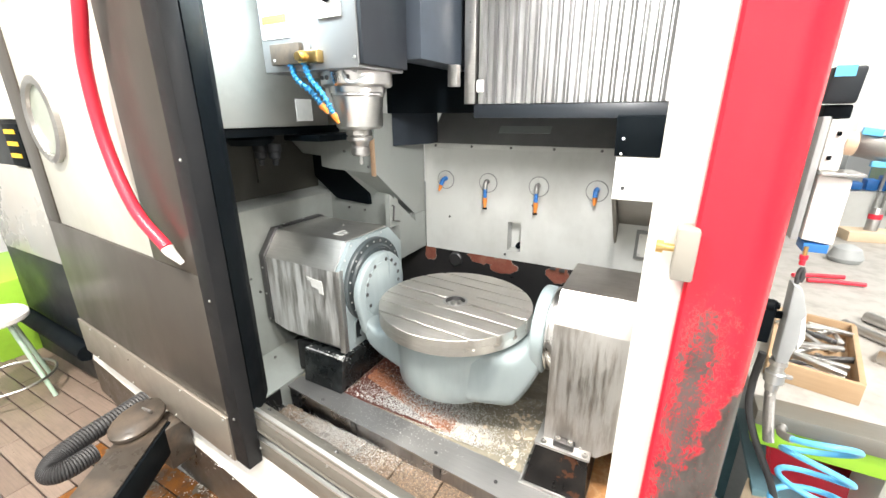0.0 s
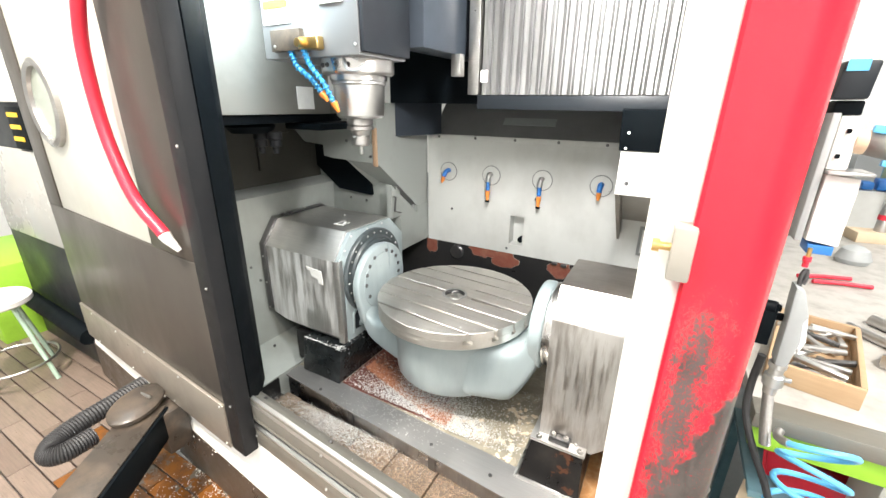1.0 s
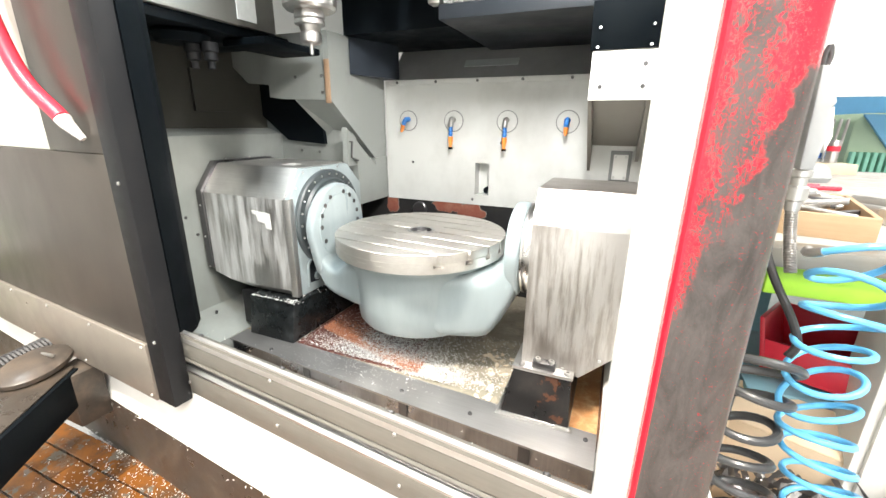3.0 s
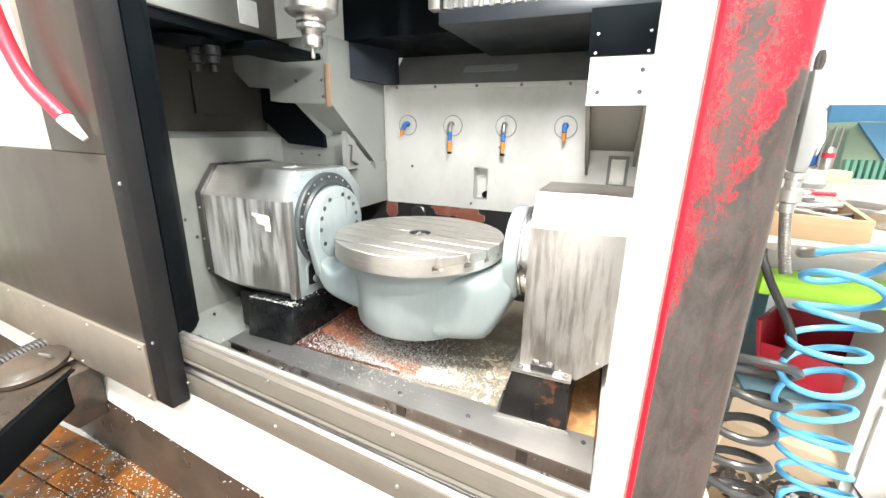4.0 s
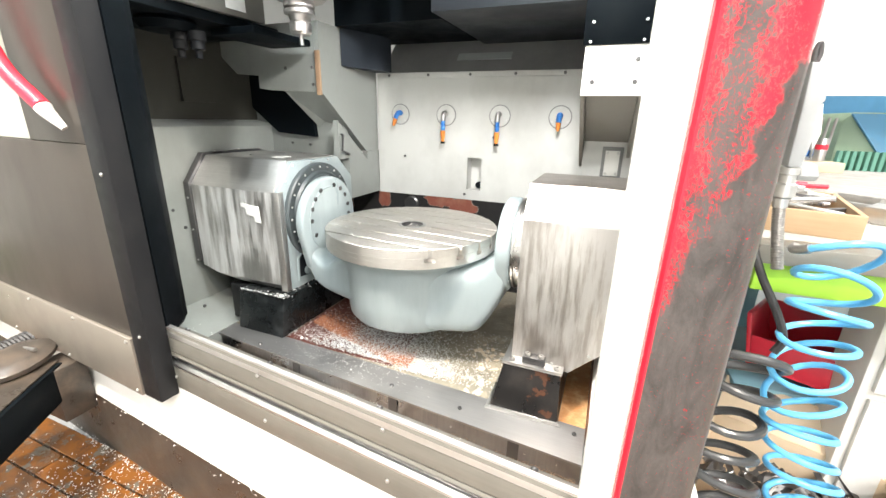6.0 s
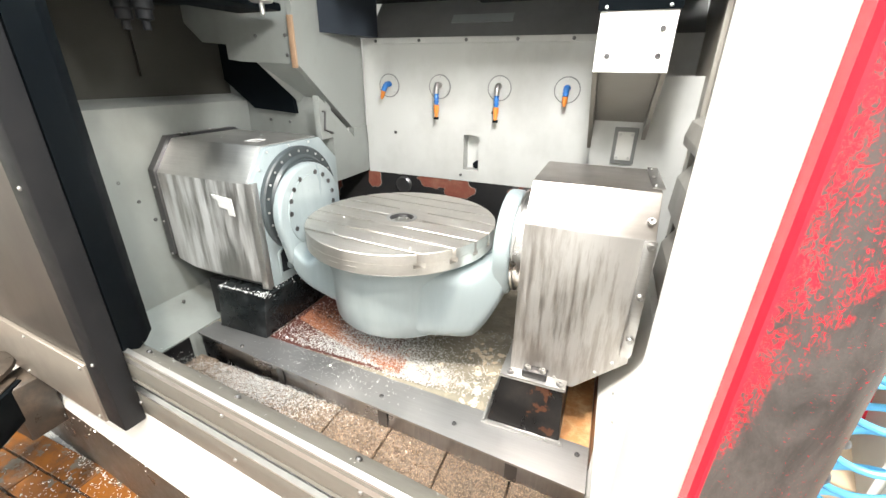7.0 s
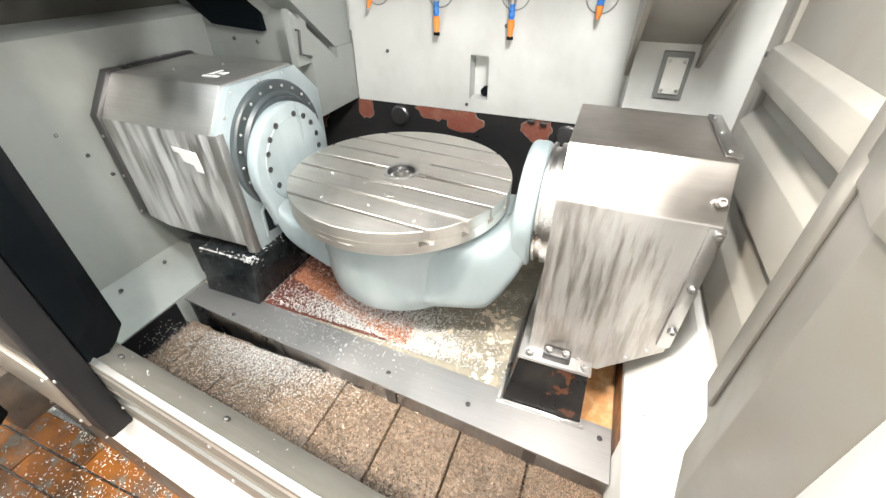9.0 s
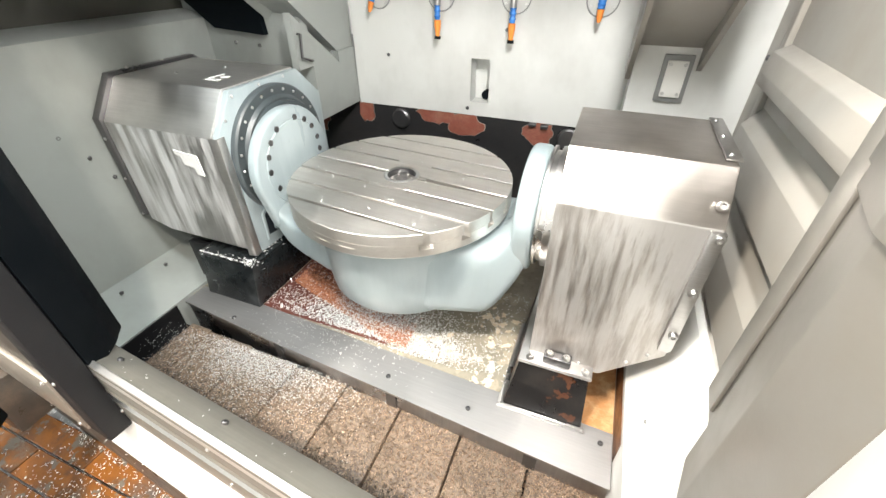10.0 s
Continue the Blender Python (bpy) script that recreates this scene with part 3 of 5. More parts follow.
part("rail", prism([(-0.002, 0.505), (-0.004, 0.514), (0.004, 0.522), (0.016, 0.520), (0.016, 0.505)], "x", X0, X1), CHROME, sill, "bright worn rail")
part("rail_face", box(X0, X1, -0.002, 0.03, 0.432, 0.505, 0.002), SILL, sill)
for k in range(6):
    shared("screw", SCREW, sill, Matrix.Translation((0.03 + k * 0.352, 0.052, 0.598)) @ pose(0, 0, 0, -38))
    shared("bolt", TINY, sill, Matrix.Translation((0.02 + k * 0.38, 0.0, 0.600)) @ FRONT)
    shared("bolt", TINY, sill, Matrix.Translation((0.03 + k * 0.38, -0.002, 0.470)) @ FRONT)
base = thing("machine_cabinet", "white machine base panel above a dark plinth", "machine base", at=(-1.06, 0.792, 0))
base.rotation_euler = (0, 0, radians(YAW))
part("panel", prism([(0.002, 0.431), (-0.034, 0.26), (-0.036, 0.25), (0.05, 0.25), (0.05, 0.431)], "x", -1.7, X1), WHITE, base)
part("plinth", box(-1.7, X1, -0.030, 0.05, -0.03, 0.25), PLINTH, base, "dark oily plinth")

# ---- front post ----
post = thing("door_post", "white door post with a scuffed red cover", "post")
part("frame", prism([(0.105, 0.648), (0.112, 0.64), (0.235, 0.64), (0.235, 0.798), (0.172, 0.838), (0.105, 0.72)], "z", 0.10, 2.5), WHITE, post)
part("jamb", prism([(0.172, 0.840), (0.235, 0.80), (0.298, 1.0), (0.298, 1.23), (0.246, 1.23), (0.240, 1.17), (0.222, 1.11), (0.205, 1.085), (0.190, 1.072), (0.166, 0.975)], "z", 0.59, 2.5, 0.003), CREAMDIM, post)
part("jamb_rim", prism([(0.2395, 1.172), (0.2455, 1.232), (0.2385, 1.236), (0.2310, 1.172)], "z", 0.62, 2.5, 0.002), CREAMDIM, post)
part("upper_panel", prism([(0.1655, 0.972), (0.1895, 1.070), (0.2045, 1.085), (0.2215, 1.11), (0.2305, 1.170), (0.2245, 1.174), (0.213, 1.118), (0.197, 1.096), (0.181, 1.078), (0.1575, 0.972), (0.1655, 0.868), (0.1705, 0.866)], "z", 1.158, 2.5, 0.002), CREAMDIM, post)
screws(post, [(0.1415, 0.783, 0.99), (0.128, 0.759, 1.27)], pose(0, 0, 0, 0, -90, 30), TINY)
cover = part("cover", prism([(0.0, 0.03), (0.0, 0.004), (0.004, 0.0), (0.045, -0.002), (0.062, 0.002), (0.074, 0.011), (0.081, 0.025), (0.083, 0.045), (0.083, 0.13), (0.0, 0.13)], "z", 0.0, 2.5), REDLAC, post, "red lacquer worn to grey")
cover.location = (0.162, 0.618, 0)
for v in cover.data.vertices:
    # the free edge of the cover spreads a little towards its foot
    if v.co.x < 0.02 and v.co.z < 1.0:
        v.co.x -= 0.020
catch = part("catch", box(0.136, 0.160, 0.605, 0.64, 1.425, 1.490, 0.003), CREAMDIM, post)
part("pin", lathe([(0, 0), (0.005, 0), (0.005, -0.012), (0.008, -0.012), (0.008, -0.02), (0, -0.02)], (0.136, 0.62, 1.462), "x", 14), BRASS, catch, "brass pin")

# ---- sliding door ----
door = thing("sliding_door", "brown-grey sliding door standing open with a red bow handle", "door", at=(-1.05, 0.74, 0))
door.rotation_euler = (0, 0, radians(-4.5))
ZT = 2.4
part("lower_panel", box(-0.42 - 1.05, -0.07, 0.002, 0.04, 0.55, 1.138, 0.003), DOORGREY, door)
part("stile", box(-0.374, -0.07, 0.002, 0.04, 1.139, ZT, 0.003), DOORGREY, door)
part("outer_stile", box(-1.47, -1.297, 0.002, 0.04, 1.139, ZT, 0.003), DOORGREY, door)
part("window_panel", box(-1.296, -0.375, 0.008, 0.032, 1.139, ZT, 0.002), paint("aged_white_panel_paint", (0.60, 0.60, 0.55), 0.35, (0.36, 0.37, 0.31), 0.6, 1.6), door, "white window panel")
part("edge_profile", box(-0.069, 0.015, -0.005, 0.05, 0.41, ZT, 0.006), PROFILE, door, "anthracite edge profile")
part("edge_seal", prism([(0.015, 0.052), (-0.01, 0.052), (-0.11, 0.16), (-0.085, 0.17), (-0.04, 0.13)], "z", 0.60, ZT, 0.004), BLACK, door, "black rubber edge seal")
part("kick_strip", box(-1.46, -0.07, -0.010, 0.002, 0.41, 0.60, 0.002), STRIP, door, "taupe kick strip")
screws(door, [(-0.09 - k * 0.3, -0.010, 0.588) for k in range(5)] + [(-0.09 - k * 0.4, -0.010, 0.425) for k in range(4)], FRONT, TINY)
screws(door, [(-0.02, -0.005, z) for z in (0.62, 1.07, 1.50, 1.95)], FRONT, TINY)
ring = part("window_ring", lathe([(0.170, 0), (0.170, -0.018), (0.155, -0.026), (0.140, -0.018), (0.137, 0.0)], (-1.08, 0.008, 1.60), "y", 48), STEEL, door, "steel ring of the round spin window")
part("pane", lathe([(0, -0.004), (0.137, -0.004), (0.137, 0.0), (0, 0.0)], (-1.08, 0.008, 1.60), "y", 48), paint("hazy_glass", (0.33, 0.37, 0.32), 0.12, (0.35, 0.36, 0.33), 0.5, 5.0), ring)
arc = spline([(-0.20, -0.03, 2.30), (-0.27, -0.04, 2.10), (-0.329, -0.04, 1.92), (-0.405, -0.04, 1.754), (-0.40, -0.04, 1.53), (-0.305, -0.04, 1.335), (-0.165, -0.03, 1.225)], 10)
bow = part("bow_handle", sweep(arc, 0.019, 14), RED, door, "red bow handle")
part("end_cap", sweep([(-0.165, -0.03, 1.225), (-0.155, -0.028, 1.212), (-0.128, -0.012, 1.175)], [0.0195, 0.017, 0.008], 12), PAPER, bow)

# ---- bed, conveyor ----
setting("machine_bed", box(-1.46, 0.122, 1.30, 2.27, 0.12, 0.275), BEDTAN, "worn tan painted machine bed", "machine bed")
part("primer_patch", box(-1.15, -0.62, 1.345, 2.1, 0.2755, 0.279), BEDRED, bpy.data.objects["machine_bed"], "dark red bare primer")
part("rust_patch", box(0.036, 0.121, 1.27, 2.1, 0.2755, 0.281), RUSTRIM, bpy.data.objects["machine_bed"], "orange rust")
plate = thing("cover_plate", "flat steel cover plate sprinkled with chips", "cover plate")
part("plate", prism([(-1.445, 1.250), (-1.30, 1.236), (-0.9, 1.202), (-0.5, 1.172), (0.121, 1.124), (0.121, 1.28), (-1.16, 1.345), (-1.445, 1.345)], "z", 0.276, 0.284), steel("grey_plate_steel", (0.40, 0.395, 0.39), 0.42, (3, 60, 60), 2.0, (0.40, 0.39, 0.38), 0.4, metal=0.85), plate)
for jx in (-0.98, -0.52, -0.08):
    jy = 1.221 - 0.0772 * (jx + 0.98)
    part("joint_strip", moved(box(-0.018, 0.018, -0.008, -0.0065, 0.12, 0.2755), pose(jx, jy, 0, 0, 0, -4.4)), DARKSTEEL, plate)
part("skirt", prism([(-1.44, 1.258), (-0.9, 1.210), (-0.5, 1.180), (0.121, 1.132), (0.121, 1.144), (-0.5, 1.192), (-0.9, 1.222), (-1.44, 1.270)], "z", 0.12, 0.276), steel("skirt_steel", (0.40, 0.40, 0.41), 0.28, (50, 50, 2), 2.0, (0.15, 0.16, 0.17), 0.8), plate)
screws(plate, [(-1.2, 1.25, 0.284), (-0.55, 1.225, 0.284), (-0.28, 1.21, 0.284), (0.09, 1.24, 0.284)], UP)

# Floor painted black for the shade of the closed pit.
setting("pit_floor", box(-1.52, 0.12, 0.86, 1.30, 0.0, 0.06), FOOTBLACK, "black floor under the conveyor, shade in its colour", "pit floor")
conv = thing("chip_conveyor", "hinged plate chip conveyor covered with chips", "conveyor")
# Added black liner paints the gap at the conveyor's end dark.
part("gap_liner", merge(box(-1.498, -1.415, 0.86, 1.24, 0.06, 0.15), box(-1.4985, -1.493, 0.86, 1.24, 0.15, 0.25)), FOOTBLACK, conv, "black liner for the shade in the end gap")
for k in range(9):
    x0 = -1.515 + k * 0.205
    part("conveyor_plate", box(max(x0 + 0.003, -1.41), min(x0 + 0.202, 0.12), 0.80, 1.22 - 0.008 * k, 0.16, 0.207, 0.004), CHIPBED, conv)

PEEL = rusty("cream_peeled_paint", (0.74, 0.62, 0.46), (0.80, 0.72, 0.60), 0.45, 0.65, 0.6, 30.0)
pg = random.Random(41)
bed = bpy.data.objects["machine_bed"]


def peel(cx, cy, r):
    """A ragged flake of cream paint left on the bed."""
    turn, long_ = pg.uniform(0, 3.14), pg.uniform(1.2, 2.2)
    ring = []
    for k in range(16):
        a, q = 2 * math.pi * k / 16, r * pg.uniform(0.45, 1.15)
        u, w = q * long_ * math.cos(a), q * math.sin(a)
        ring.append((cx + u * math.cos(turn) - w * math.sin(turn), cy + u * math.sin(turn) + w * math.cos(turn)))
    return prism(ring, "z", 0.2755, 0.2775 + pg.uniform(0, 0.0012))


for _ in range(34):
    part("paint_flake", peel(pg.uniform(-0.34, -0.225), 1.30 + 0.36 * pg.random() ** 1.4, pg.uniform(0.004, 0.013)), PEEL, bed)
for _ in range(26):
    part("paint_flake", peel(pg.gauss(-0.50, 0.07), 1.36 + abs(pg.gauss(0, 0.05)), pg.uniform(0.006, 0.018)), PEEL, bed)

# ---- rotary table ----
AX, AY, AZ = -0.651, 1.603, 0.775
rot = thing("rotary_table", "tilting rotary table, grooved steel disc on a pale blue cradle", "rotary table", at=(AX, AY, 0))
R, S, SLOT = 0.352, 0.0885, 0.0050


def band(v0, v1, u0, u1, z0, z1, rad, cham=0.0):
    """A slab of the disc between two chords, cut off at u0 and u1."""
    def row(v):
        lim = math.sqrt(max(rad * rad - v * v, 0))
        return max(-lim, u0), min(lim, u1)
    vs = [v0 + (v1 - v0) * k / 12 for k in range(13)]
    left, right = [(row(v)[0], v) for v in vs], [(row(v)[1], v) for v in reversed(vs)]
    bore = [(0.0575 * math.cos(a), 0.0575 * math.sin(a)) for a in (math.pi * k / 18 for k in range(19))]
    if abs(v0) < 0.02 and v1 > 0.05:
        right = right + [(c, s_) for c, s_ in bore if s_ > v0 + 0.001]
    elif abs(v1) < 0.02 and v0 < -0.05:
        left = left + [(-c, -s_) for c, s_ in bore if -s_ < v1 - 0.001]
    pts = [p for i, p in enumerate(left + right) if i == 0 or (Vector(p) - Vector((left + right)[i - 1])).length > 1e-4]
    return prism(pts, "z", z0, z1, cham, 1)


slabs, lands, stops = [], [], []
for z0, z1, w, rad in ((0.762, 0.795, SLOT, R), (0.746, 0.762, 0.013, R)):
    edges = [-R + 0.0001] + [k * S for k in range(-3, 4)] + [R - 0.0001]
    for k, (a, b) in enumerate(zip(edges, edges[1:])):
        lands.append(band(a + (w if k else 0), b - (w if k < 7 else 0), -1, 1, z0, z1, rad, 0.0012 if z1 > 0.77 else 0))
    for k in (-1, 1):
        stops.append(band(k * S - w, k * S + w, -0.064, 0.060, z0, z1, rad))
    stops.append(band(-w, w, -0.100, -0.0573, z0, z1, rad))
    stops.append(band(-w, w, 0.0573, 0.086, z0, z1, rad))
slabs.append(lathe([(0, 0.722), (R - 0.004, 0.722), (R, 0.727), (R, 0.746), (0, 0.746)], n=96))
top = part("tabletop", merge(*slabs), TABLE, rot, "ground steel disc with seven grooves")
top.rotation_euler = (0, 0, radians(-5))
for land in lands:
    part("table_land", land, TABLE, top)
for stop in stops:
    part("groove_end", stop, TABLE, top)
part("bore_ring", lathe([(0.046, 0.7965), (0.054, 0.7975), (0.0572, 0.7955), (0.0572, 0.75), (0.046, 0.75)], n=48), CHROME, rot, "bright ring of the centre bore")
part("bore_wall", lathe([(0.043, 0.7945), (0.0458, 0.7955), (0.0458, 0.750), (0.043, 0.750)], n=40), DARKSTEEL, rot)
part("bore_floor", lathe([(0, 0.764), (0.016, 0.764), (0.020, 0.782), (0.036, 0.782), (0.0428, 0.778), (0.0428, 0.748), (0, 0.748)], n=40), STEEL, rot, "worn steel floor of the bore")
for k in range(6):
    shared("bolt", TINY, rot, Matrix.Translation((0.031 * math.cos(k * 1.047 + 0.3), 0.031 * math.sin(k * 1.047 + 0.3), 0.782)))
part("swarf_ring", lathe([(0.30, 0.70), (0.318, 0.70), (0.326, 0.722), (0.30, 0.722)], n=64), BLUECAST, rot)
part("drum", lathe([(0, 0.420), (0.235, 0.420), (0.256, 0.426), (0.268, 0.442), (0.277, 0.52), (0.283, 0.64), (0.30, 0.69), (0.30, 0.70), (0, 0.70)], n=72), BLUECAST, rot)


def limb(stations, n=40):
    """Casting limb lofted along x from rounded sections of (x, half width, lower z, upper z)."""
    bm = bmesh.new()
    rings = []
    for u, h, zb, zt in stations:
        cz, hz, ring = (zb + zt) / 2, (zt - zb) / 2, []
        for k in range(n):
            a = 2 * math.pi * (k + 0.5) / n
            c, s_ = math.cos(a), math.sin(a)
            ring.append(bm.verts.new((u, h * math.copysign(abs(c) ** 0.32, c), cz + hz * math.copysign(abs(s_) ** 0.32, s_))))
        rings.append(ring)
    for a, b in zip(rings, rings[1:]):
        for k in range(n):
            bm.faces.new((a[k], a[(k + 1) % n], b[(k + 1) % n], b[k]))
    bm.faces.new(rings[0]), bm.faces.new(rings[-1])
    bmesh.ops.recalc_face_normals(bm, faces=bm.faces[:])
    return bm


part("saddle", limb([(0.452, 0.120, 0.690, 0.830), (0.449, 0.138, 0.665, 0.825), (0.440, 0.148, 0.630, 0.82), (0.425, 0.154, 0.585, 0.81), (0.405, 0.159, 0.540, 0.785), (0.385, 0.165, 0.500, 0.750), (0.365, 0.172, 0.468, 0.722),
                     (0.345, 0.179, 0.445, 0.709), (0.315, 0.185, 0.434, 0.705), (0.265, 0.196, 0.430, 0.702), (0.20, 0.215, 0.428, 0.700), (0.05, 0.24, 0.428, 0.700)]), BLUECAST, rot)
part("saddle", limb([(-0.05, 0.24, 0.485, 0.700), (-0.20, 0.215, 0.485, 0.700), (-0.265, 0.190, 0.486, 0.660), (-0.315, 0.172, 0.489, 0.625), (-0.35, 0.160, 0.494, 0.615), (-0.38, 0.152, 0.502, 0.622), (-0.405, 0.147, 0.515, 0.645),
                     (-0.425, 0.144, 0.538, 0.69), (-0.440, 0.140, 0.565, 0.72), (-0.449, 0.132, 0.59, 0.74), (-0.453, 0.118, 0.62, 0.75)]), BLUECAST, rot)


def arm(xa, xb, rad, foot, low, soft):
    """Bearing arm: round head on a leg that narrows towards the saddle."""
    pts = []
    for k in range(33):
        a = radians(-12 + 204 * k / 32)
        pts.append((rad * math.cos(a), AZ + rad * math.sin(a)))
    pts += [(-foot, low + 0.03), (-foot + 0.03, low), (foot - 0.03, low), (foot, low + 0.03)]
    return prism(pts, "x", xa, xb, soft, 6)


part("arm", arm(-0.452, -0.412, 0.190, 0.146, 0.555, 0.014), BLUECAST, rot)
part("arm", arm(0.398, 0.454, 0.172, 0.146, 0.62, 0.016), BLUECAST, rot)
part("arm_boss", lathe([(0, -0.4125), (0.146, -0.4125), (0.143, -0.4085), (0, -0.4085)], (0, 0, AZ), "x", 56), BLUECAST, rot)
part("lube_plug", lathe([(0, 0.397), (0.008, 0.397), (0.008, 0.393), (0, 0.393)], (0, -0.10, 0.70), "x", 14), DARKSTEEL, rot)
HOLE = mesh_of("bolt_hole", lathe([(0.010, 0), (0.010, 0.002), (0.0065, 0.002), (0.006, -0.0), (0, 0.0005)], n=14), DARKSTEEL)
for a in (radians(d) for d in (-8, 12, 34, 54, 76, 118, 140, 160, 182, 212)):
    shared("bolt_hole", HOLE, rot, Matrix.Translation((-0.4083, 0.132 * math.cos(a), AZ + 0.02 + 0.132 * math.sin(a))) @ RIGHT)
part("bearing_disc", lathe([(0, 0.4545), (0.165, 0.4545), (0.172, 0.457), (0.172, 0.464), (0.16, 0.465), (0.16, 0.478), (0.172, 0.480), (0.172, 0.503), (0, 0.503)], (0, 0, AZ), "x", 56), STEEL, rot, "bright bearing disc")

# ---- drive housing ----
drive = thing("drive_housing", "octagonal streaked steel drive housing on a black foot", "drive housing")
octo = [(1.397, 0.50), (1.397, 0.911), (1.493, 1.036), (1.82, 1.036), (1.93, 0.93), (1.93, 0.50), (1.88, 0.465), (1.43, 0.465)]
shell = prism(octo, "x", -1.665, -1.19, 0.003)
bmesh.ops.bisect_plane(shell, geom=shell.verts[:] + shell.edges[:] + shell.faces[:], plane_co=(-1.69, 0, 0.535), plane_no=(-0.28, 0, -0.96), clear_outer=True)
bmesh.ops.holes_fill(shell, edges=shell.edges[:], sides=0)
front_runs(part("shell", shell, STEELV, drive), STEELC)


def grow(pts, d, c=(1.665, 0.75)):
    return [(p[0] + d * (1 if p[0] > c[0] else -1), p[1] + d * (1 if p[1] > c[1] else -1)) for p in pts]


part("end_flange", prism([(y, max(z, 0.545)) for y, z in grow(octo, 0.010) if z > 0.48], "x", -1.70, -1.6655, 0.003), DARKSTEEL, drive)
part("front_plate", prism(grow(octo, -0.004), "x", -1.1895, -1.165, 0.004), BLUECAST, drive, "pale blue cast end plate")
part("bearing_ring", lathe([(0, -1.165), (0.224, -1.165), (0.224, -1.148), (0.219, -1.142), (0.190, -1.142), (0.180, -1.132), (0.172, -1.132), (0.170, -1.104), (0, -1.104)], (0, AY + 0.045, AZ + 0.018), "x", 64), RINGDARK, drive, "dark bolted bearing ring")
# Flat dark sheet paints the shade inside the pocket, which isn't recessed.
part("pocket", prism([(1.482, 0.515), (1.486, 0.600), (1.505, 0.618), (1.532, 0.620), (1.562, 0.590), (1.570, 0.560), (1.552, 0.508)], "x", -1.168, -1.1635), DARKPANEL, drive, "dark sheet for the cast pocket's shade")
part("pocket_lug", lathe([(0, -1.163), (0.020, -1.163), (0.020, -1.156), (0.012, -1.153), (0, -1.153)], (0, 1.535, 0.535), "x", 20), BLUECAST, drive)
part("pocket_rim", prism([(1.470, 0.500), (1.474, 0.606), (1.500, 0.630), (1.536, 0.632), (1.536, 0.621), (1.504, 0.619), (1.4855, 0.601), (1.481, 0.500)], "x", -1.166, -1.158, 0.002), BLUECAST, drive)
part("corner_strip", prism([(-1.1895, 1.3955), (-1.165, 1.400), (-1.165, 1.426), (-1.161, 1.426), (-1.161, 1.397), (-1.187, 1.392), (-1.1895, 1.392)], "z", 0.475, 0.915, 0.001), STEELC, drive, "folded steel corner strip")
part("name_plate", prism([(-1.375, 0.853), (-1.275, 0.845), (-1.270, 0.775), (-1.300, 0.778), (-1.302, 0.800), (-1.345, 0.806), (-1.350, 0.835), (-1.372, 0.838)], "y", 1.3945, 1.3972), PAPER, drive, "pale sticker")
part("top_sticker", merge(box(-1.33, -1.27, 1.56, 1.575, 1.037, 1.039), box(-1.33, -1.32, 1.576, 1.64, 1.037, 1.039), box(-1.30, -1.275, 1.60, 1.62, 1.037, 1.039)), PAPER, drive)
for k in range(24):
    a = radians(15 * k)
    shared("bolt", TINY, drive, Matrix.Translation((-1.142, AY + 0.045 + 0.205 * math.cos(a), AZ + 0.018 + 0.205 * math.sin(a))) @ RIGHT)
screws(drive, [(-1.165, 1.412, z) for z in (0.55, 0.63, 0.71, 0.79, 0.87)] + [(-1.165, 1.45 + 0.0, 0.955), (-1.165, 1.50, 1.015), (-1.165, 1.62, 1.022), (-1.165, 1.74, 1.022)], RIGHT, TINY)
screws(drive, [(-1.683, 1.387, z) for z in (0.55, 0.7, 0.85)], FRONT, TINY)
screws(drive, [(-1.683, 1.56, 1.046), (-1.683, 1.70, 1.046), (-1.5, 1.6, 1.036), (-1.4, 1.72, 1.036)], UP, TINY)
part("foot", prism([(1.326, 0.284), (1.352, 0.455), (1.95, 0.455), (1.95, 0.284)], "x", -1.400, -1.148, 0.004), WETBLACK, drive, "oily black foot")
part("foot_cap", prism([(1.350, 0.452), (1.352, 0.464), (1.95, 0.464), (1.95, 0.452)], "x", -1.403, -1.145, 0.002), WETBLACK, drive)
part("foot_web", box(-1.51, -1.401, 1.40, 1.43, 0.284, 0.455, 0.002), FOOTBLACK, drive)

# ---- tailstock housing ----
tail = thing("support_housing", "brown-streaked steel support housing on a black foot", "support housing")
shell = prism([(1.355, 0.40), (1.355, 0.925), (1.43, 1.03), (1.72, 1.03), (1.72, 0.40)], "x", -0.147, 0.178, 0.003)
bmesh.ops.bisect_plane(shell, geom=shell.verts[:] + shell.edges[:] + shell.faces[:], plane_co=(0.045, 0, 0.425), plane_no=(0.70, 0, -0.71), clear_outer=True)
bmesh.ops.holes_fill(shell, edges=shell.edges[:], sides=0)
bmesh.ops.bisect_plane(shell, geom=shell.verts[:] + shell.edges[:] + shell.faces[:], plane_co=(0.0, 0, 0.425), plane_no=(0.0, 0, -1), clear_outer=True)
bmesh.ops.holes_fill(shell, edges=shell.edges[:], sides=0)
front_runs(part("shell", shell, STEELR, tail), steel("dull_top_steel", (0.52, 0.49, 0.46), 0.36, (3, 60, 60), 2.0, (0.34, 0.31, 0.29), 0.6))
part("edge_flange", merge(box(0.152, 0.182, 1.343, 1.354, 0.58, 0.925, 0.002), box(0.155, 0.185, 1.45, 1.72, 1.0315, 1.036, 0.001)), STEEL, tail)
screws(tail, [(0.170, 1.343, z) for z in (0.914, 0.772, 0.64)], FRONT, BOLT, "bolt")
screws(tail, [(0.162, 1.38, 0.965)], pose(0, 0, 0, 50), BOLT, "bolt")
screws(tail, [(0.165, 1.47, 1.036), (0.165, 1.58, 1.036), (0.165, 1.69, 1.036)], UP, TINY)
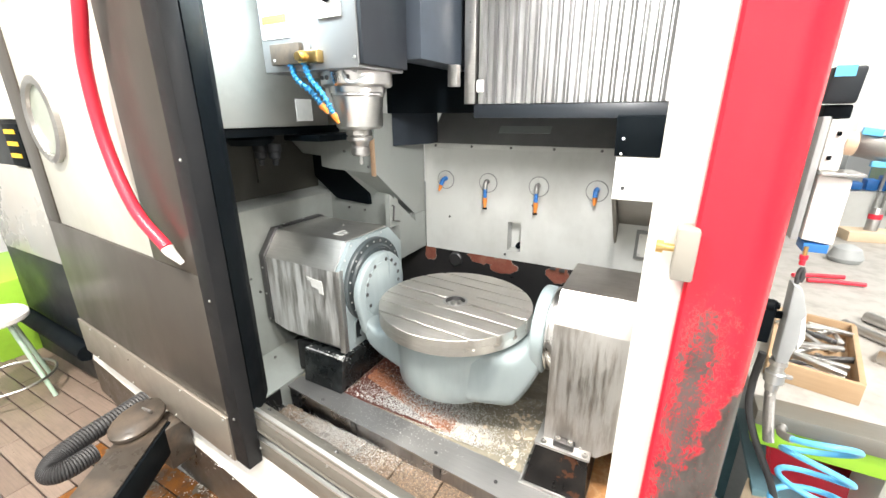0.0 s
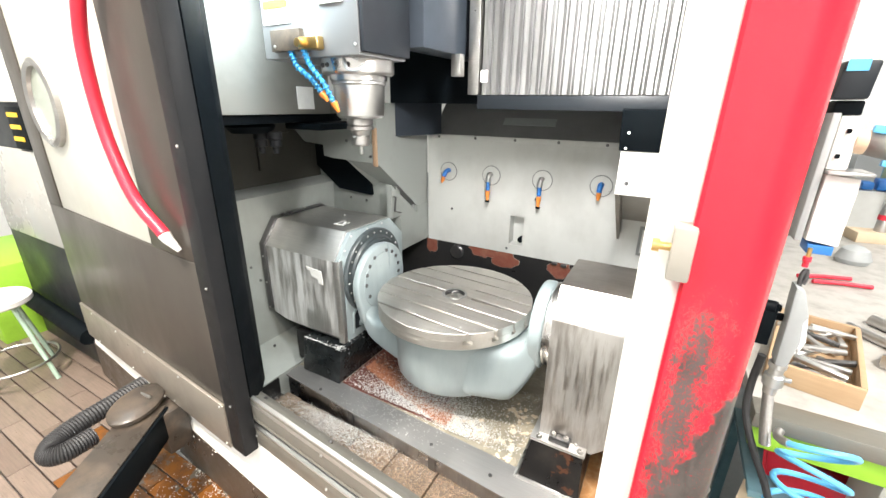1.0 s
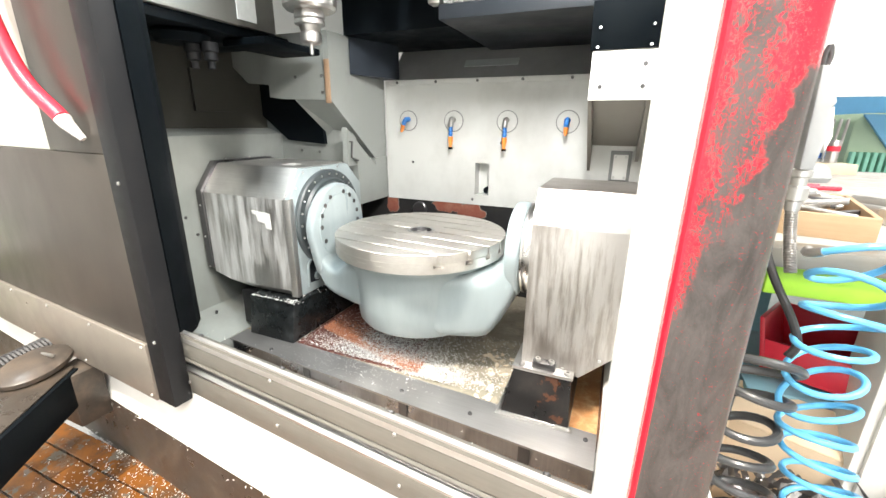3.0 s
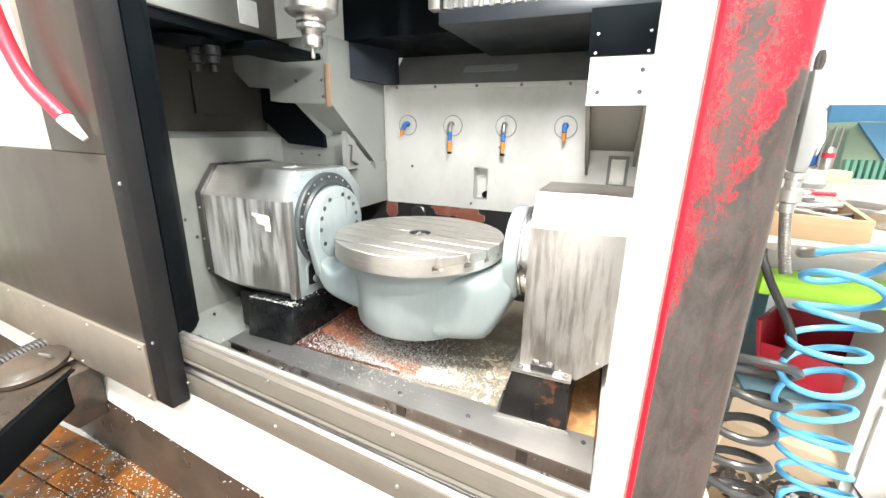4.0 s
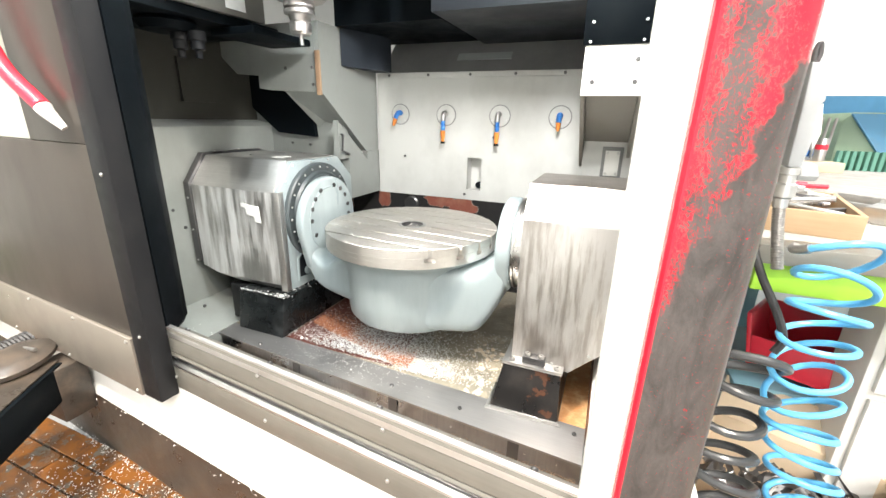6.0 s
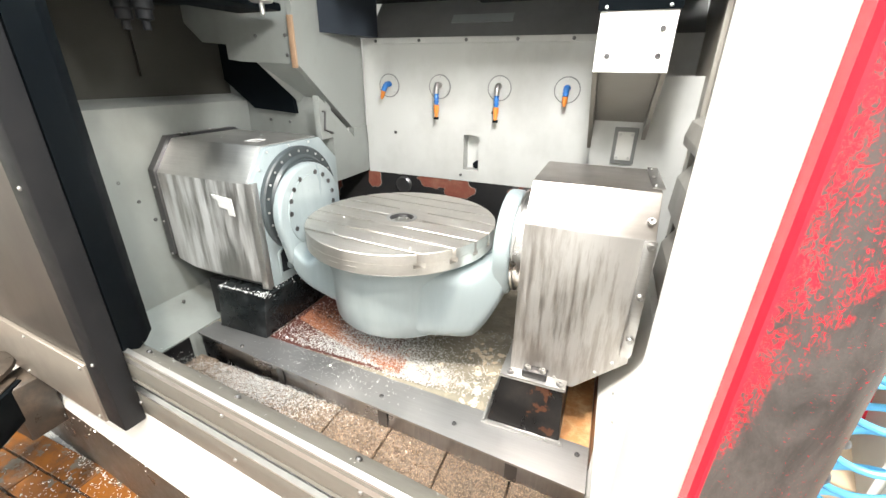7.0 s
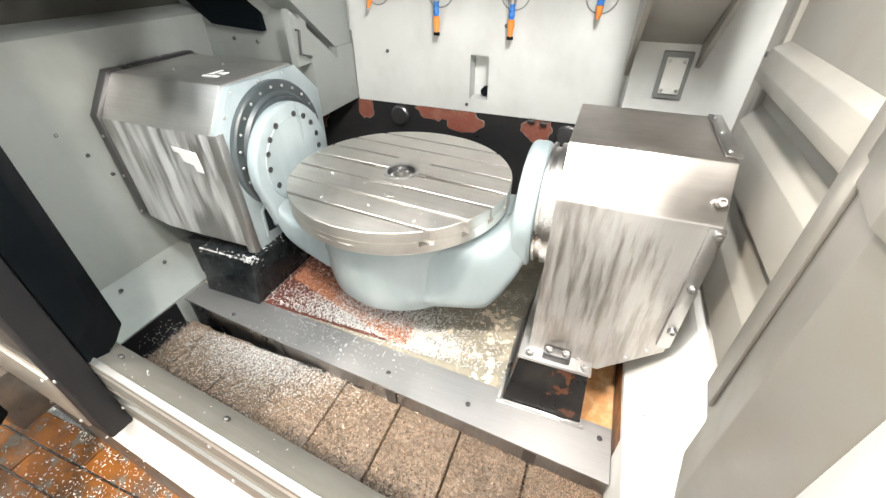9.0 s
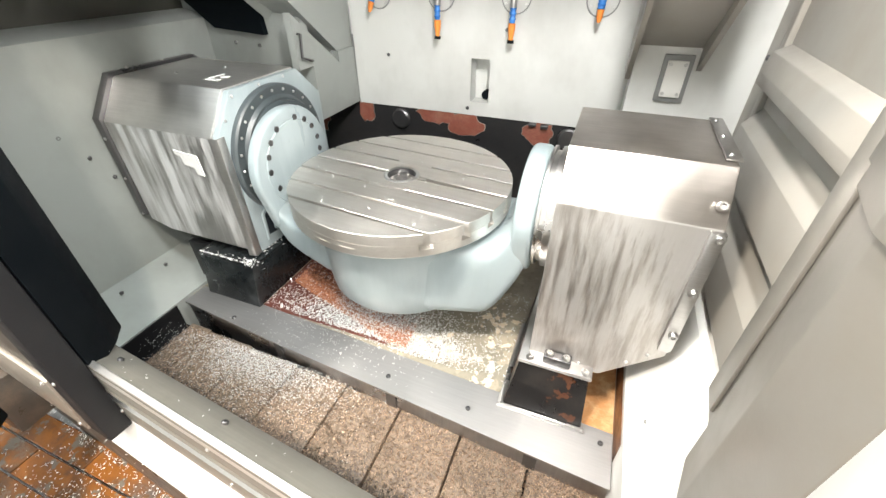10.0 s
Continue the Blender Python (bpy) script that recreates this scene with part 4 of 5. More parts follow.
screws(tail, [(0.10, 1.355, 0.50), (-0.01, 1.355, 0.445), (0.14, 1.355, 0.545)], FRONT, TINY)
fr = bmesh.new()
vs = [fr.verts.new(p) for p in ((-0.19, 1.262, 0.284), (0.034, 1.262, 0.284), (0.034, 1.70, 0.284), (-0.19, 1.70, 0.284), (-0.165, 1.322, 0.43), (0.024, 1.322, 0.43), (0.024, 1.70, 0.43), (-0.165, 1.70, 0.43))]
for f in ((3, 2, 1, 0), (4, 5, 6, 7), (0, 1, 5, 4), (1, 2, 6, 5), (2, 3, 7, 6), (3, 0, 4, 7)):
    fr.faces.new([vs[k] for k in f])
part("foot", fr, RUSTFOOT, tail, "oily black foot with rusted edges")
part("weld_bead", sweep([(-0.193, 1.60, 0.289), (-0.193, 1.40, 0.290), (-0.192, 1.262, 0.290), (-0.185, 1.257, 0.290), (-0.08, 1.256, 0.291), (0.03, 1.257, 0.290), (0.037, 1.262, 0.289)], 0.0055, 8), STEEL, tail, "dull steel weld bead")
part("foot_rim", merge(box(-0.205, 0.045, 1.250, 1.262, 0.284, 0.290, 0.002), box(-0.205, -0.192, 1.262, 1.6, 0.284, 0.290, 0.002)), STEEL, tail)
part("foot_cap", box(-0.170, 0.030, 1.312, 1.72, 0.4305, 0.442, 0.002), STEEL, tail)
part("clamp_block", box(-0.105, -0.03, 1.322, 1.353, 0.442, 0.468, 0.004), DARKSTEEL, tail)
screws(tail, [(-0.09, 1.335, 0.468), (-0.045, 1.335, 0.468), (-0.14, 1.328, 0.442), (0.01, 1.328, 0.442)], UP, BOLT, "bolt")

# ---- spindle head ----
head = thing("spindle_head", "grey milling head with steel spindle and tool", "spindle head")
part("front_cover", box(-1.18, -0.762, 1.15, 1.40, 1.755, 2.45, 0.004), paint("light_grey_paint", (0.165, 0.170, 0.175), 0.4, (0.3, 0.3, 0.3), 0.4, 5.0), head)
part("side_cover", box(-0.7615, -0.745, 1.155, 1.40, 1.765, 2.45, 0.002), DARKPANEL, head)
part("rear_cover", box(-0.80, -0.69, 1.405, 1.98, 1.80, 2.45, 0.004), paint("slate_blue_paint", (0.045, 0.055, 0.07), 0.4, (0.025, 0.03, 0.035), 0.5, 5.0, spec=0.3), head, "slate blue cover")
part("label", box(-1.165, -1.04, 1.146, 1.151, 1.86, 2.1), PAPER, head, "white notice with a yellow stripe")
part("label_stripe", box(-1.16, -1.045, 1.144, 1.147, 1.905, 1.93), YELLOW, head)
dial = part("dial", box(-0.91, -0.815, 1.142, 1.151, 1.90, 2.02, 0.002), PAPER, head)
part("knob", lathe([(0, 0), (0.02, 0), (0.02, -0.012), (0.015, -0.016), (0, -0.016)], (-0.862, 1.142, 1.96), "y", 24), BLACK, dial)
part("collar", lathe([(0, 1.755), (0.125, 1.755), (0.125, 1.715), (0.118, 1.708), (0.10, 1.708), (0.10, 1.69), (0, 1.69)], (-0.90, 1.306, 0), "z", 56), STEEL, head)
part("spindle", lathe([(0, 1.69), (0.093, 1.69), (0.096, 1.68), (0.090, 1.675), (0.086, 1.60), (0.084, 1.575), (0.075, 1.566), (0, 1.566)], (-0.90, 1.306, 0), "z", 56), CHROME, head, "bright spindle nose")
tool = part("tool_holder", lathe([(0, 1.566), (0.045, 1.566), (0.048, 1.555), (0.048, 1.545), (0.040, 1.541), (0.048, 1.537), (0.048, 1.526), (0.036, 1.522), (0.030, 1.505), (0.034, 1.50), (0.034, 1.475), (0.028, 1.468), (0, 1.468)], (-0.905, 1.306, 0), "z", 32), STEEL, head)
part("cutter", lathe([(0, 1.468), (0.007, 1.468), (0.007, 1.438), (0, 1.434)], (-0.905, 1.306, 0), "z", 12), CHROME, tool)
part("block", box(-1.12, -0.985, 1.128, 1.149, 1.775, 1.840, 0.003), PLINTH, head, "brown oily manifold block")
part("brass_valve", merge(box(-0.985, -0.90, 1.118, 1.149, 1.775, 1.812, 0.004), lathe([(0, 0), (0.013, 0), (0.013, -0.02), (0, -0.02)], (-0.965, 1.118, 1.793), "y", 14)), BRASS, head, "brass valve")
part("cable", sweep(spline([(-0.86, 1.19, 1.75), (-0.83, 1.17, 1.72), (-0.80, 1.175, 1.715), (-0.775, 1.20, 1.735)], 6), 0.006, 8), GREYP, head)
part("fitting", merge(lathe([(0, 1.812), (0.007, 1.812), (0.007, 1.835), (0.004, 1.838), (0.004, 1.852), (0, 1.852)], (-0.952, 1.134, 0), "z", 14), lathe([(0, 1.812), (0.006, 1.812), (0.006, 1.828), (0, 1.828)], (-0.918, 1.134, 0), "z", 14)), PAPER, head)
screws(head, [(-1.10, 1.128, 1.79), (-0.775, 1.15, 1.785), (-0.775, 1.15, 2.05)], FRONT, TINY)
for dx in (-0.055, -0.025, 0.055):
    shared("bolt_hole", SCREW, head, Matrix.Translation((-0.90 + dx, 1.306 - math.sqrt(0.1255 ** 2 - dx * dx), 1.735)) @ FRONT)
part("sensor", box(-0.70, -0.66, 1.62, 1.66, 1.72, 1.80, 0.003), STEEL, head)


def loc_line(pts):
    h = part("coolant_hose", sweep(spline(pts, 14), 0.0075, 12, 0.0045, 4), LOCBLUE, head, "blue jointed coolant hose")
    a, b = Vector(pts[-2]), Vector(pts[-1])
    d = (b - a).normalized()
    part("nozzle", sweep([b, b + d * 0.012, b + d * 0.035], [0.012, 0.011, 0.005], 12), ORANGE, h, "orange nozzle")


loc_line([(-1.04, 1.14, 1.775), (-1.02, 1.14, 1.73), (-0.97, 1.15, 1.69), (-0.95, 1.17, 1.65)])
loc_line([(-0.97, 1.13, 1.775), (-0.95, 1.13, 1.73), (-0.91, 1.14, 1.68), (-0.89, 1.16, 1.62)])

# ---- tool magazine ----
mag = thing("tool_magazine", "white tool magazine casing with black changer arm", "tool magazine")
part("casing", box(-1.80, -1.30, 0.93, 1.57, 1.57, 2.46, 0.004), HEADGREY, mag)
part("sticker", box(-1.3005, -1.297, 1.38, 1.47, 1.59, 1.68), PAPER, mag)
part("carriage", box(-1.75, -1.32, 1.02, 1.66, 1.535, 1.569, 0.004), BLACK, mag)
part("arm_plate", box(-1.42, -1.20, 1.40, 1.72, 1.505, 1.532, 0.006), BLACK, mag, "black changer arm")
part("hub", lathe([(0, 1.534), (0.09, 1.534), (0.10, 1.52), (0.08, 1.495), (0, 1.49)], (-1.45, 1.25, 0), "z", 32), BLACK, mag)
for px, py in ((-1.42, 1.27), (-1.37, 1.30)):
    part("tool_pot", lathe([(0, 1.50), (0.03, 1.50), (0.03, 1.47), (0.024, 1.465), (0.024, 1.44), (0.012, 1.435), (0.012, 1.41), (0, 1.41)], (px, py, 0), "z", 20), PROFILE, mag)
# Same painted shade on the panel below the magazine.
part("inner_panel", box(-1.80, -1.785, 1.52, 1.74, 1.27, 1.46), UPPERSHADE, mag)

# ---- coolant nozzles on the back wall ----
def nozzle(x, z, blue_elbow):
    n = thing("coolant_nozzle", "round flanged coolant nozzle with blue and orange hose" if not blue_elbow else "round flanged nozzle with blue elbow and orange tip", "coolant nozzle", "nozzles on the back wall", at=(x, 2.26, z))
    part("flange", lathe([(0, 0), (0.056, 0), (0.056, -0.003), (0.053, -0.004), (0.050, -0.003), (0.0, -0.003)], (0, 0, 0), "y", 40), GREYWALL, n)
    part("face", lathe([(0, -0.003), (0.051, -0.003), (0.051, -0.0045), (0, -0.0045)], (0, 0, 0), "y", 40), INNER, n)
    screws(n, [(0.043 * math.cos(radians(a)), -0.0045, 0.043 * math.sin(radians(a))) for a in (90, 210, 330)], FRONT, TINY)
    if blue_elbow:
        part("elbow", sweep(spline([(0, -0.004, 0.008), (0, -0.03, 0.008), (0, -0.045, -0.004), (0, -0.05, -0.025)], 5), 0.012, 12, 0.002, 3), BLUE, n)
        part("tip", sweep([(0, -0.05, -0.025), (0, -0.05, -0.05), (0, -0.052, -0.065)], [0.012, 0.010, 0.005], 12), ORANGE, n)
    else:
        part("elbow", sweep(spline([(0, -0.004, 0.008), (0, -0.03, 0.01), (0, -0.042, -0.004), (0, -0.045, -0.03)], 5), 0.013, 12), STEEL, n)
        part("hose", sweep([(0, -0.045, -0.03 - 0.006 * k) for k in range(9)], 0.010, 12, 0.003, 3), BLUE, n)
        part("tip", sweep([(0, -0.045, -0.08), (0, -0.045, -0.10), (0, -0.045, -0.125), (0, -0.045, -0.135)], [0.013, 0.013, 0.009, 0.008], 12), ORANGE, n)
        part("jet", box(-0.012, 0.012, -0.050, -0.040, -0.147, -0.135, 0.002), BLACK, n)
    return n


for x, e in ((-1.046, True), (-0.770, False), (-0.474, False), (-0.173, True)):
    nz = nozzle(x, 1.237, e)
    if x < -1:
        nz.rotation_euler = (0, radians(18), 0)

# ---- bench and the things round it ----
bench = thing("workbench", "worn grey workbench with lime green apron", "workbench")
part("benchtop", box(0.37, 2.6, 1.101, 3.0, 0.965, 1.0, 0.004), BENCHTOP, bench)
part("edge_strip", box(0.368, 2.6, 1.038, 1.10, 0.966, 1.0035, 0.002), SILL, bench, "worn steel edge")
part("apron", box(0.375, 2.6, 1.055, 1.09, 0.905, 0.965, 0.003), GREENP, bench, "lime green apron")
for x, y in ((0.45, 2.85), (2.4, 1.12), (2.4, 2.85), (0.95, 2.85)):
    part("leg", box(x - 0.03, x + 0.03, y - 0.03, y + 0.03, -0.03, 0.965, 0.004), BLUEP, bench)
tray = thing("wooden_tray", "pine tray full of small metal tools on the bench", "tray", at=(0.525, 1.355, 1.0))
tray.rotation_euler = (0, 0, radians(-13))
part("bottom", box(-0.075, 0.075, -0.17, 0.17, 0.001, 0.008), WOOD, tray)
part("side", box(-0.085, 0.085, -0.182, -0.17, 0.0, 0.052, 0.002), WOOD, tray)
part("side", box(-0.085, 0.085, 0.17, 0.182, 0.0, 0.052, 0.002), WOOD, tray)
part("side", box(-0.087, -0.075, -0.17, 0.17, 0.0, 0.052, 0.002), WOOD, tray)
part("side", box(0.075, 0.087, -0.17, 0.17, 0.0, 0.052, 0.002), WOOD, tray)
rr = random.Random(5)
for k in range(20):
    m = tray.matrix_basis @ pose(rr.uniform(-0.05, 0.05), rr.uniform(-0.13, 0.13), 0.012 + 0.0022 * k, rr.uniform(-8, 8), rr.uniform(-8, 8), rr.uniform(0, 180))
    ob = single("small_tool", box(-0.05, 0.05, -0.008, 0.008, 0, 0.012, 0.003), (STEEL, CHROME, DARKSTEEL)[k % 3], "small steel hand tool lying in the tray", "tool", "tools in the tray")
    ob.matrix_basis = m
single("grinding_cup", lathe([(0, 1.0), (0.05, 1.0), (0.06, 1.02), (0.045, 1.06), (0.02, 1.075), (0, 1.078)], (0.86, 2.36, 0), "z", 28), GREYP, "grey rounded cup lying on the bench", "cup")
for k, (x, y, a) in enumerate(((0.70, 2.05, 20), (0.74, 2.00, 12))):
    single("plier", moved(sweep([(-0.09, 0, 0.012), (0, 0.008, 0.012), (0.09, 0, 0.012)], 0.008, 10), pose(x, y, 1.0, 0, 0, a)), RED, "red gripped plier on the bench", "plier", "pliers on the bench")
single("steel_bar", moved(sweep([(-0.07, 0, 0.014), (0.07, 0, 0.014)], 0.014, 16), pose(0.70, 1.55, 1.0, 0, 0, -50)), STEEL, "short round steel bar on the bench", "bar", "bars on the bench")
single("steel_bar", moved(sweep([(-0.05, 0, 0.018), (0.05, 0, 0.018)], 0.018, 16), pose(0.76, 1.64, 1.0, 0, 0, -50)), STEEL, "short round steel bar on the bench", "bar", "bars on the bench")
single("steel_block", moved(box(-0.06, 0.06, -0.05, 0.05, 0, 0.04, 0.004), pose(0.74, 1.40, 1.0, 0, 0, -35)), STEEL, "flat steel block on the bench", "block")
single("carton", moved(box(-0.10, 0.10, -0.06, 0.06, 0, 0.05, 0.002), pose(1.06, 2.82, 1.0, 0, 0, 10)), CARD, "small brown carton on the bench", "carton")
spray = thing("spray_can", "spray can with red band and steel cap", "can", at=(1.07, 2.82, 1.05))
part("can", lathe([(0, 0), (0.025, 0), (0.025, 0.10), (0.015, 0.115), (0, 0.115)], n=20), STEEL, spray)
part("band", lathe([(0.0255, 0.06), (0.0262, 0.06), (0.0262, 0.085), (0.0255, 0.085)], n=20), RED, spray)

# air preparation unit bolted to the machine's side behind the post
aps = thing("air_preparation_unit", "white air preparation unit with black regulator and ribbed duct", "air unit")
part("back_plate", box(0.264, 0.352, 0.905, 0.915, 1.425, 1.62, 0.002), GREYP, aps)
part("side_plate", box(0.300, 0.309, 0.862, 0.905, 1.43, 1.612, 0.001), GREYP, aps)
part("cabinet", prism([(0.313, 1.432), (0.352, 1.427), (0.352, 1.526), (0.313, 1.530)], "y", 0.862, 0.904, 0.002), WHITE, aps)
part("shelf", box(0.311, 0.360, 0.848, 0.904, 1.531, 1.536, 0.001), STEEL, aps)
part("housing", box(0.311, 0.334, 0.866, 0.904, 1.5365, 1.608, 0.002), WHITE, aps)
part("latch", box(0.316, 0.321, 0.861, 0.866, 1.552, 1.558, 0.001), BLACK, aps)
part("latch", box(0.320, 0.325, 0.861, 0.866, 1.586, 1.592, 0.001), BLACK, aps)
part("regulator_neck", box(0.300, 0.331, 0.868, 0.904, 1.609, 1.628, 0.003), BLACK, aps)
knob = part("regulator_knob", prism([(0.292, 1.629), (0.330, 1.629), (0.333, 1.677), (0.296, 1.677)], "y", 0.858, 0.905, 0.004), DARKPANEL, aps, "black regulator knob")
part("sticker", box(0.298, 0.320, 0.8565, 0.858, 1.664, 1.678), HOSEBLUE, knob, "blue sticker")
part("duct_collar", lathe([(0, 0), (0.0135, 0), (0.0165, 0.006), (0.0165, 0.012), (0, 0.012)], (0.333, 0.876, 1.575), "x", 20), CARD, aps, "tan duct collar")
part("duct", sweep(spline([(0.344, 0.876, 1.575), (0.362, 0.877, 1.571), (0.385, 0.880, 1.566), (0.42, 0.886, 1.562)], 24), 0.0145, 18, 0.0018, 2), STEEL, aps, "grey ribbed duct")
part("clamp", moved(box(-0.011, 0.011, -0.004, 0.004, -0.005, 0.005, 0.001), pose(0.359, 0.872, 1.5915, 0, 8)), HOSEBLUE, aps)
part("clamp", moved(box(-0.009, 0.012, -0.004, 0.004, -0.004, 0.004, 0.001), pose(0.376, 0.872, 1.548, 0, 3)), HOSEBLUE, aps)
part("foot_clip", box(0.318, 0.348, 0.862, 0.90, 1.413, 1.4265, 0.001), BLUE, aps, "blue clip")
part("red_cock", lathe([(0, 0), (0.004, 0), (0.004, 0.008), (0.0055, 0.009), (0.0055, 0.016), (0, 0.016)], (0.322, 0.86, 1.392), "z", 14), RED, aps)
part("cock_pipe", lathe([(0, 0), (0.003, 0), (0.003, 0.014), (0, 0.014)], (0.322, 0.86, 1.408), "z", 12), BRASS, aps)

binn = thing("storage_bin", "red plastic storage bin under the bench", "bin", at=(0.685, 1.52, 0.530))
binn.rotation_euler = (radians(-8), 0, radians(-25))
prof = [(-0.10, 0.0), (-0.13, 0.15), (-0.118, 0.15), (-0.09, 0.012), (0.09, 0.012), (0.118, 0.15), (0.13, 0.15), (0.10, 0.0)]
part("shell", prism(prof, "y", -0.16, 0.16, 0.003), RED, binn)
part("front", prism([(-0.09, 0.01), (-0.105, 0.09), (0.105, 0.09), (0.09, 0.01)], "y", -0.165, -0.155, 0.002), RED, binn)
part("back", prism([(-0.09, 0.01), (-0.12, 0.15), (0.12, 0.15), (0.09, 0.01)], "y", 0.155, 0.165, 0.002), RED, binn)
stand = thing("bin_shelf", "blue-grey steel shelf under the bench", "shelf")
part("board", box(0.50, 0.79, 1.38, 1.80, 0.485, 0.505, 0.003), BLUEP, stand)
for x, y in ((0.52, 1.40), (0.77, 1.40), (0.52, 1.78), (0.77, 1.78)):
    part("leg", box(x - 0.015, x + 0.015, y - 0.015, y + 0.015, -0.03, 0.485), BLUEP, stand)


cabw = thing("drawer_cabinet", "white drawer cabinet under the bench", "cabinet")
part("body", box(0.69, 2.2, 1.235, 1.375, -0.03, 0.90, 0.004), WHITE, cabw)
for k in range(3):
    part("drawer_front", box(0.71, 2.16, 1.222, 1.2345, 0.06 + 0.29 * k, 0.33 + 0.29 * k, 0.003), PAPER, cabw)


def carton_open(x, y, z, w, d, h, turn, lab):
    c = thing("cardboard_box", lab, "box", "cartons under the bench", at=(x, y, z))
    c.rotation_euler = (0, 0, radians(turn))
    part("bottom", box(-w / 2, w / 2, -d / 2, d / 2, 0, 0.006), CARD, c)
    for s in (-1, 1):
        part("side", box(s * w / 2 - 0.003, s * w / 2 + 0.003, -d / 2, d / 2, 0.006, h), CARD, c)
        part("side", box(-w / 2 + 0.003, w / 2 - 0.003, s * d / 2 - 0.003, s * d / 2 + 0.003, 0.006, h), CARD, c)
    f = part("flap", box(-w / 2, w / 2, 0, 0.12, -0.003, 0.003), CARD, c)
    f.matrix_local = pose(0, d / 2, h, 40)
    f = part("flap", box(0, 0.12, -d / 2, d / 2, -0.003, 0.003), CARD, c)
    f.matrix_local = pose(w / 2, 0, h, 0, -35)
    return c


carton_open(0.60, 1.10, 0.0, 0.42, 0.36, 0.42, -20, "open cardboard box with metal scraps under the bench")
carton_open(1.02, 0.98, 0.0, 0.38, 0.34, 0.36, 15, "open cardboard box under the bench")
flakes("metal_scrap", 260, lambda g: (0.60 + g.uniform(-0.16, 0.16), 1.10 + g.uniform(-0.13, 0.13), 0.30 + g.uniform(0, 0.06)), 0.022, DARKSTEEL, "dark metal scraps heaped in the cardboard box", 0.8, 3)

# air gun with its coiled hoses
gun = thing("air_gun", "grey air gun hanging by its blue coiled hose", "air gun")
part("body", prism([(0.352, 1.318), (0.368, 1.310), (0.376, 1.285), (0.385, 1.259), (0.379, 1.252), (0.384, 1.209), (0.377, 1.153), (0.357, 1.153), (0.355, 1.249)], "y", 0.98, 1.02, 0.005), GREYP, gun)
part("trigger", prism([(0.380, 1.250), (0.386, 1.255), (0.394, 1.209), (0.388, 1.180), (0.384, 1.200)], "y", 0.992, 1.008, 0.002), PAPER, gun)
part("nozzle", sweep(spline([(0.360, 1.0, 1.314), (0.359, 1.0, 1.335), (0.363, 1.0, 1.345), (0.366, 1.0, 1.330), (0.364, 1.0, 1.318)], 4), 0.004, 10), DARKSTEEL, gun)
part("valve", merge(lathe([(0, 0), (0.012, 0), (0.012, 0.02), (0.007, 0.022), (0.007, 0.03), (0, 0.03)], (0.318, 1.01, 1.26), "x", 16), box(0.322, 0.344, 1.002, 1.018, 1.18, 1.27, 0.003), box(0.343, 0.357, 1.006, 1.014, 1.235, 1.25, 0.002)), BLACK, gun)
part("coupling", lathe([(0, 1.152), (0.015, 1.152), (0.015, 1.142), (0.012, 1.139), (0.012, 1.126), (0.017, 1.123), (0.017, 1.102), (0.012, 1.098), (0.011, 1.082), (0, 1.082)], (0.368, 1.0, 0), "z", 20), CHROME, gun)
part("lever", box(0.380, 0.396, 0.996, 1.004, 1.114, 1.122, 0.002), STEEL, gun)
part("spring_guard", sweep([(0.368 + 0.00010 * k + 0.000001 * k * k, 1.0 - 0.0003 * k, 1.082 - 0.00135 * k) for k in range(80)], 0.0085, 10, 0.0018, 2), STEEL, gun)
single("hose_strap", sweep(spline([(0.345, 1.02, 1.15), (0.342, 1.02, 1.08), (0.345, 1.01, 1.02), (0.365, 0.99, 0.96), (0.40, 0.965, 0.89), (0.412, 0.955, 0.85), (0.402, 0.95, 0.825)], 8), 0.0072, 10), RUBBER, "black hose behind the air gun", "hose")


def coil(x, y, z0, z1, r, turns, tr, mat, lab, lean=0.0, flat=0.8, tilt=0.014):
    pts = []
    n = int(turns * 22)
    for k in range(n + 1):
        f = k / n
        a = 2 * math.pi * turns * f + 2.6
        w = 0.012 * math.sin(7 * f + 1)
        pts.append((x + lean * f + r * math.cos(a) + w, y + r * math.sin(a) * flat, z0 + (z1 - z0) * f + tilt * math.cos(a + 0.6 + 1.2 * math.sin(11 * f)) * (1.1 - 0.6 * f + 0.4 * math.sin(17 * f))))
    c = thing("coiled_hose", lab, "hose", "hoses beside the post")
    part("tube", sweep(pts, tr, 10), mat, c)
    part("end_sleeve", sweep([Vector(p) for p in pts[:5]], tr * 1.35, 12), STEEL, c, "steel end sleeve")
    return c


coil(0.432, 0.95, 1.045, 0.45, 0.054, 10.5, 0.0058, HOSEBLUE, "light blue coiled air hose hanging beside the post", 0.085, 0.8, 0.022)
coil(0.352, 0.95, 0.835, 0.42, 0.061, 6.0, 0.0085, plain("black_hose_rubber", (0.055, 0.057, 0.06), 0.28), "black coiled hose hanging beside the post", 0.035)

# ---- far side of the shop ----
TEAL = plain("teal_green_paint", (0.22, 0.52, 0.40), 0.5)
fm = thing("green_machine", "old green workshop machine at the far side", "machine")
part("body", prism([(1.96, -0.03), (1.96, 1.28), (2.02, 1.35), (3.2, 1.35), (3.2, -0.03)], "y", 5.0, 5.8, 0.02), paint("old_green_paint", (0.36, 0.48, 0.34), 0.5, (0.2, 0.32, 0.2), 0.5, 3.0), fm)
for k in range(14):
    part("guard_slat", box(1.98 + k * 0.05, 2.01 + k * 0.05, 4.93, 4.99, 0.75, 1.02, 0.004), TEAL, fm)
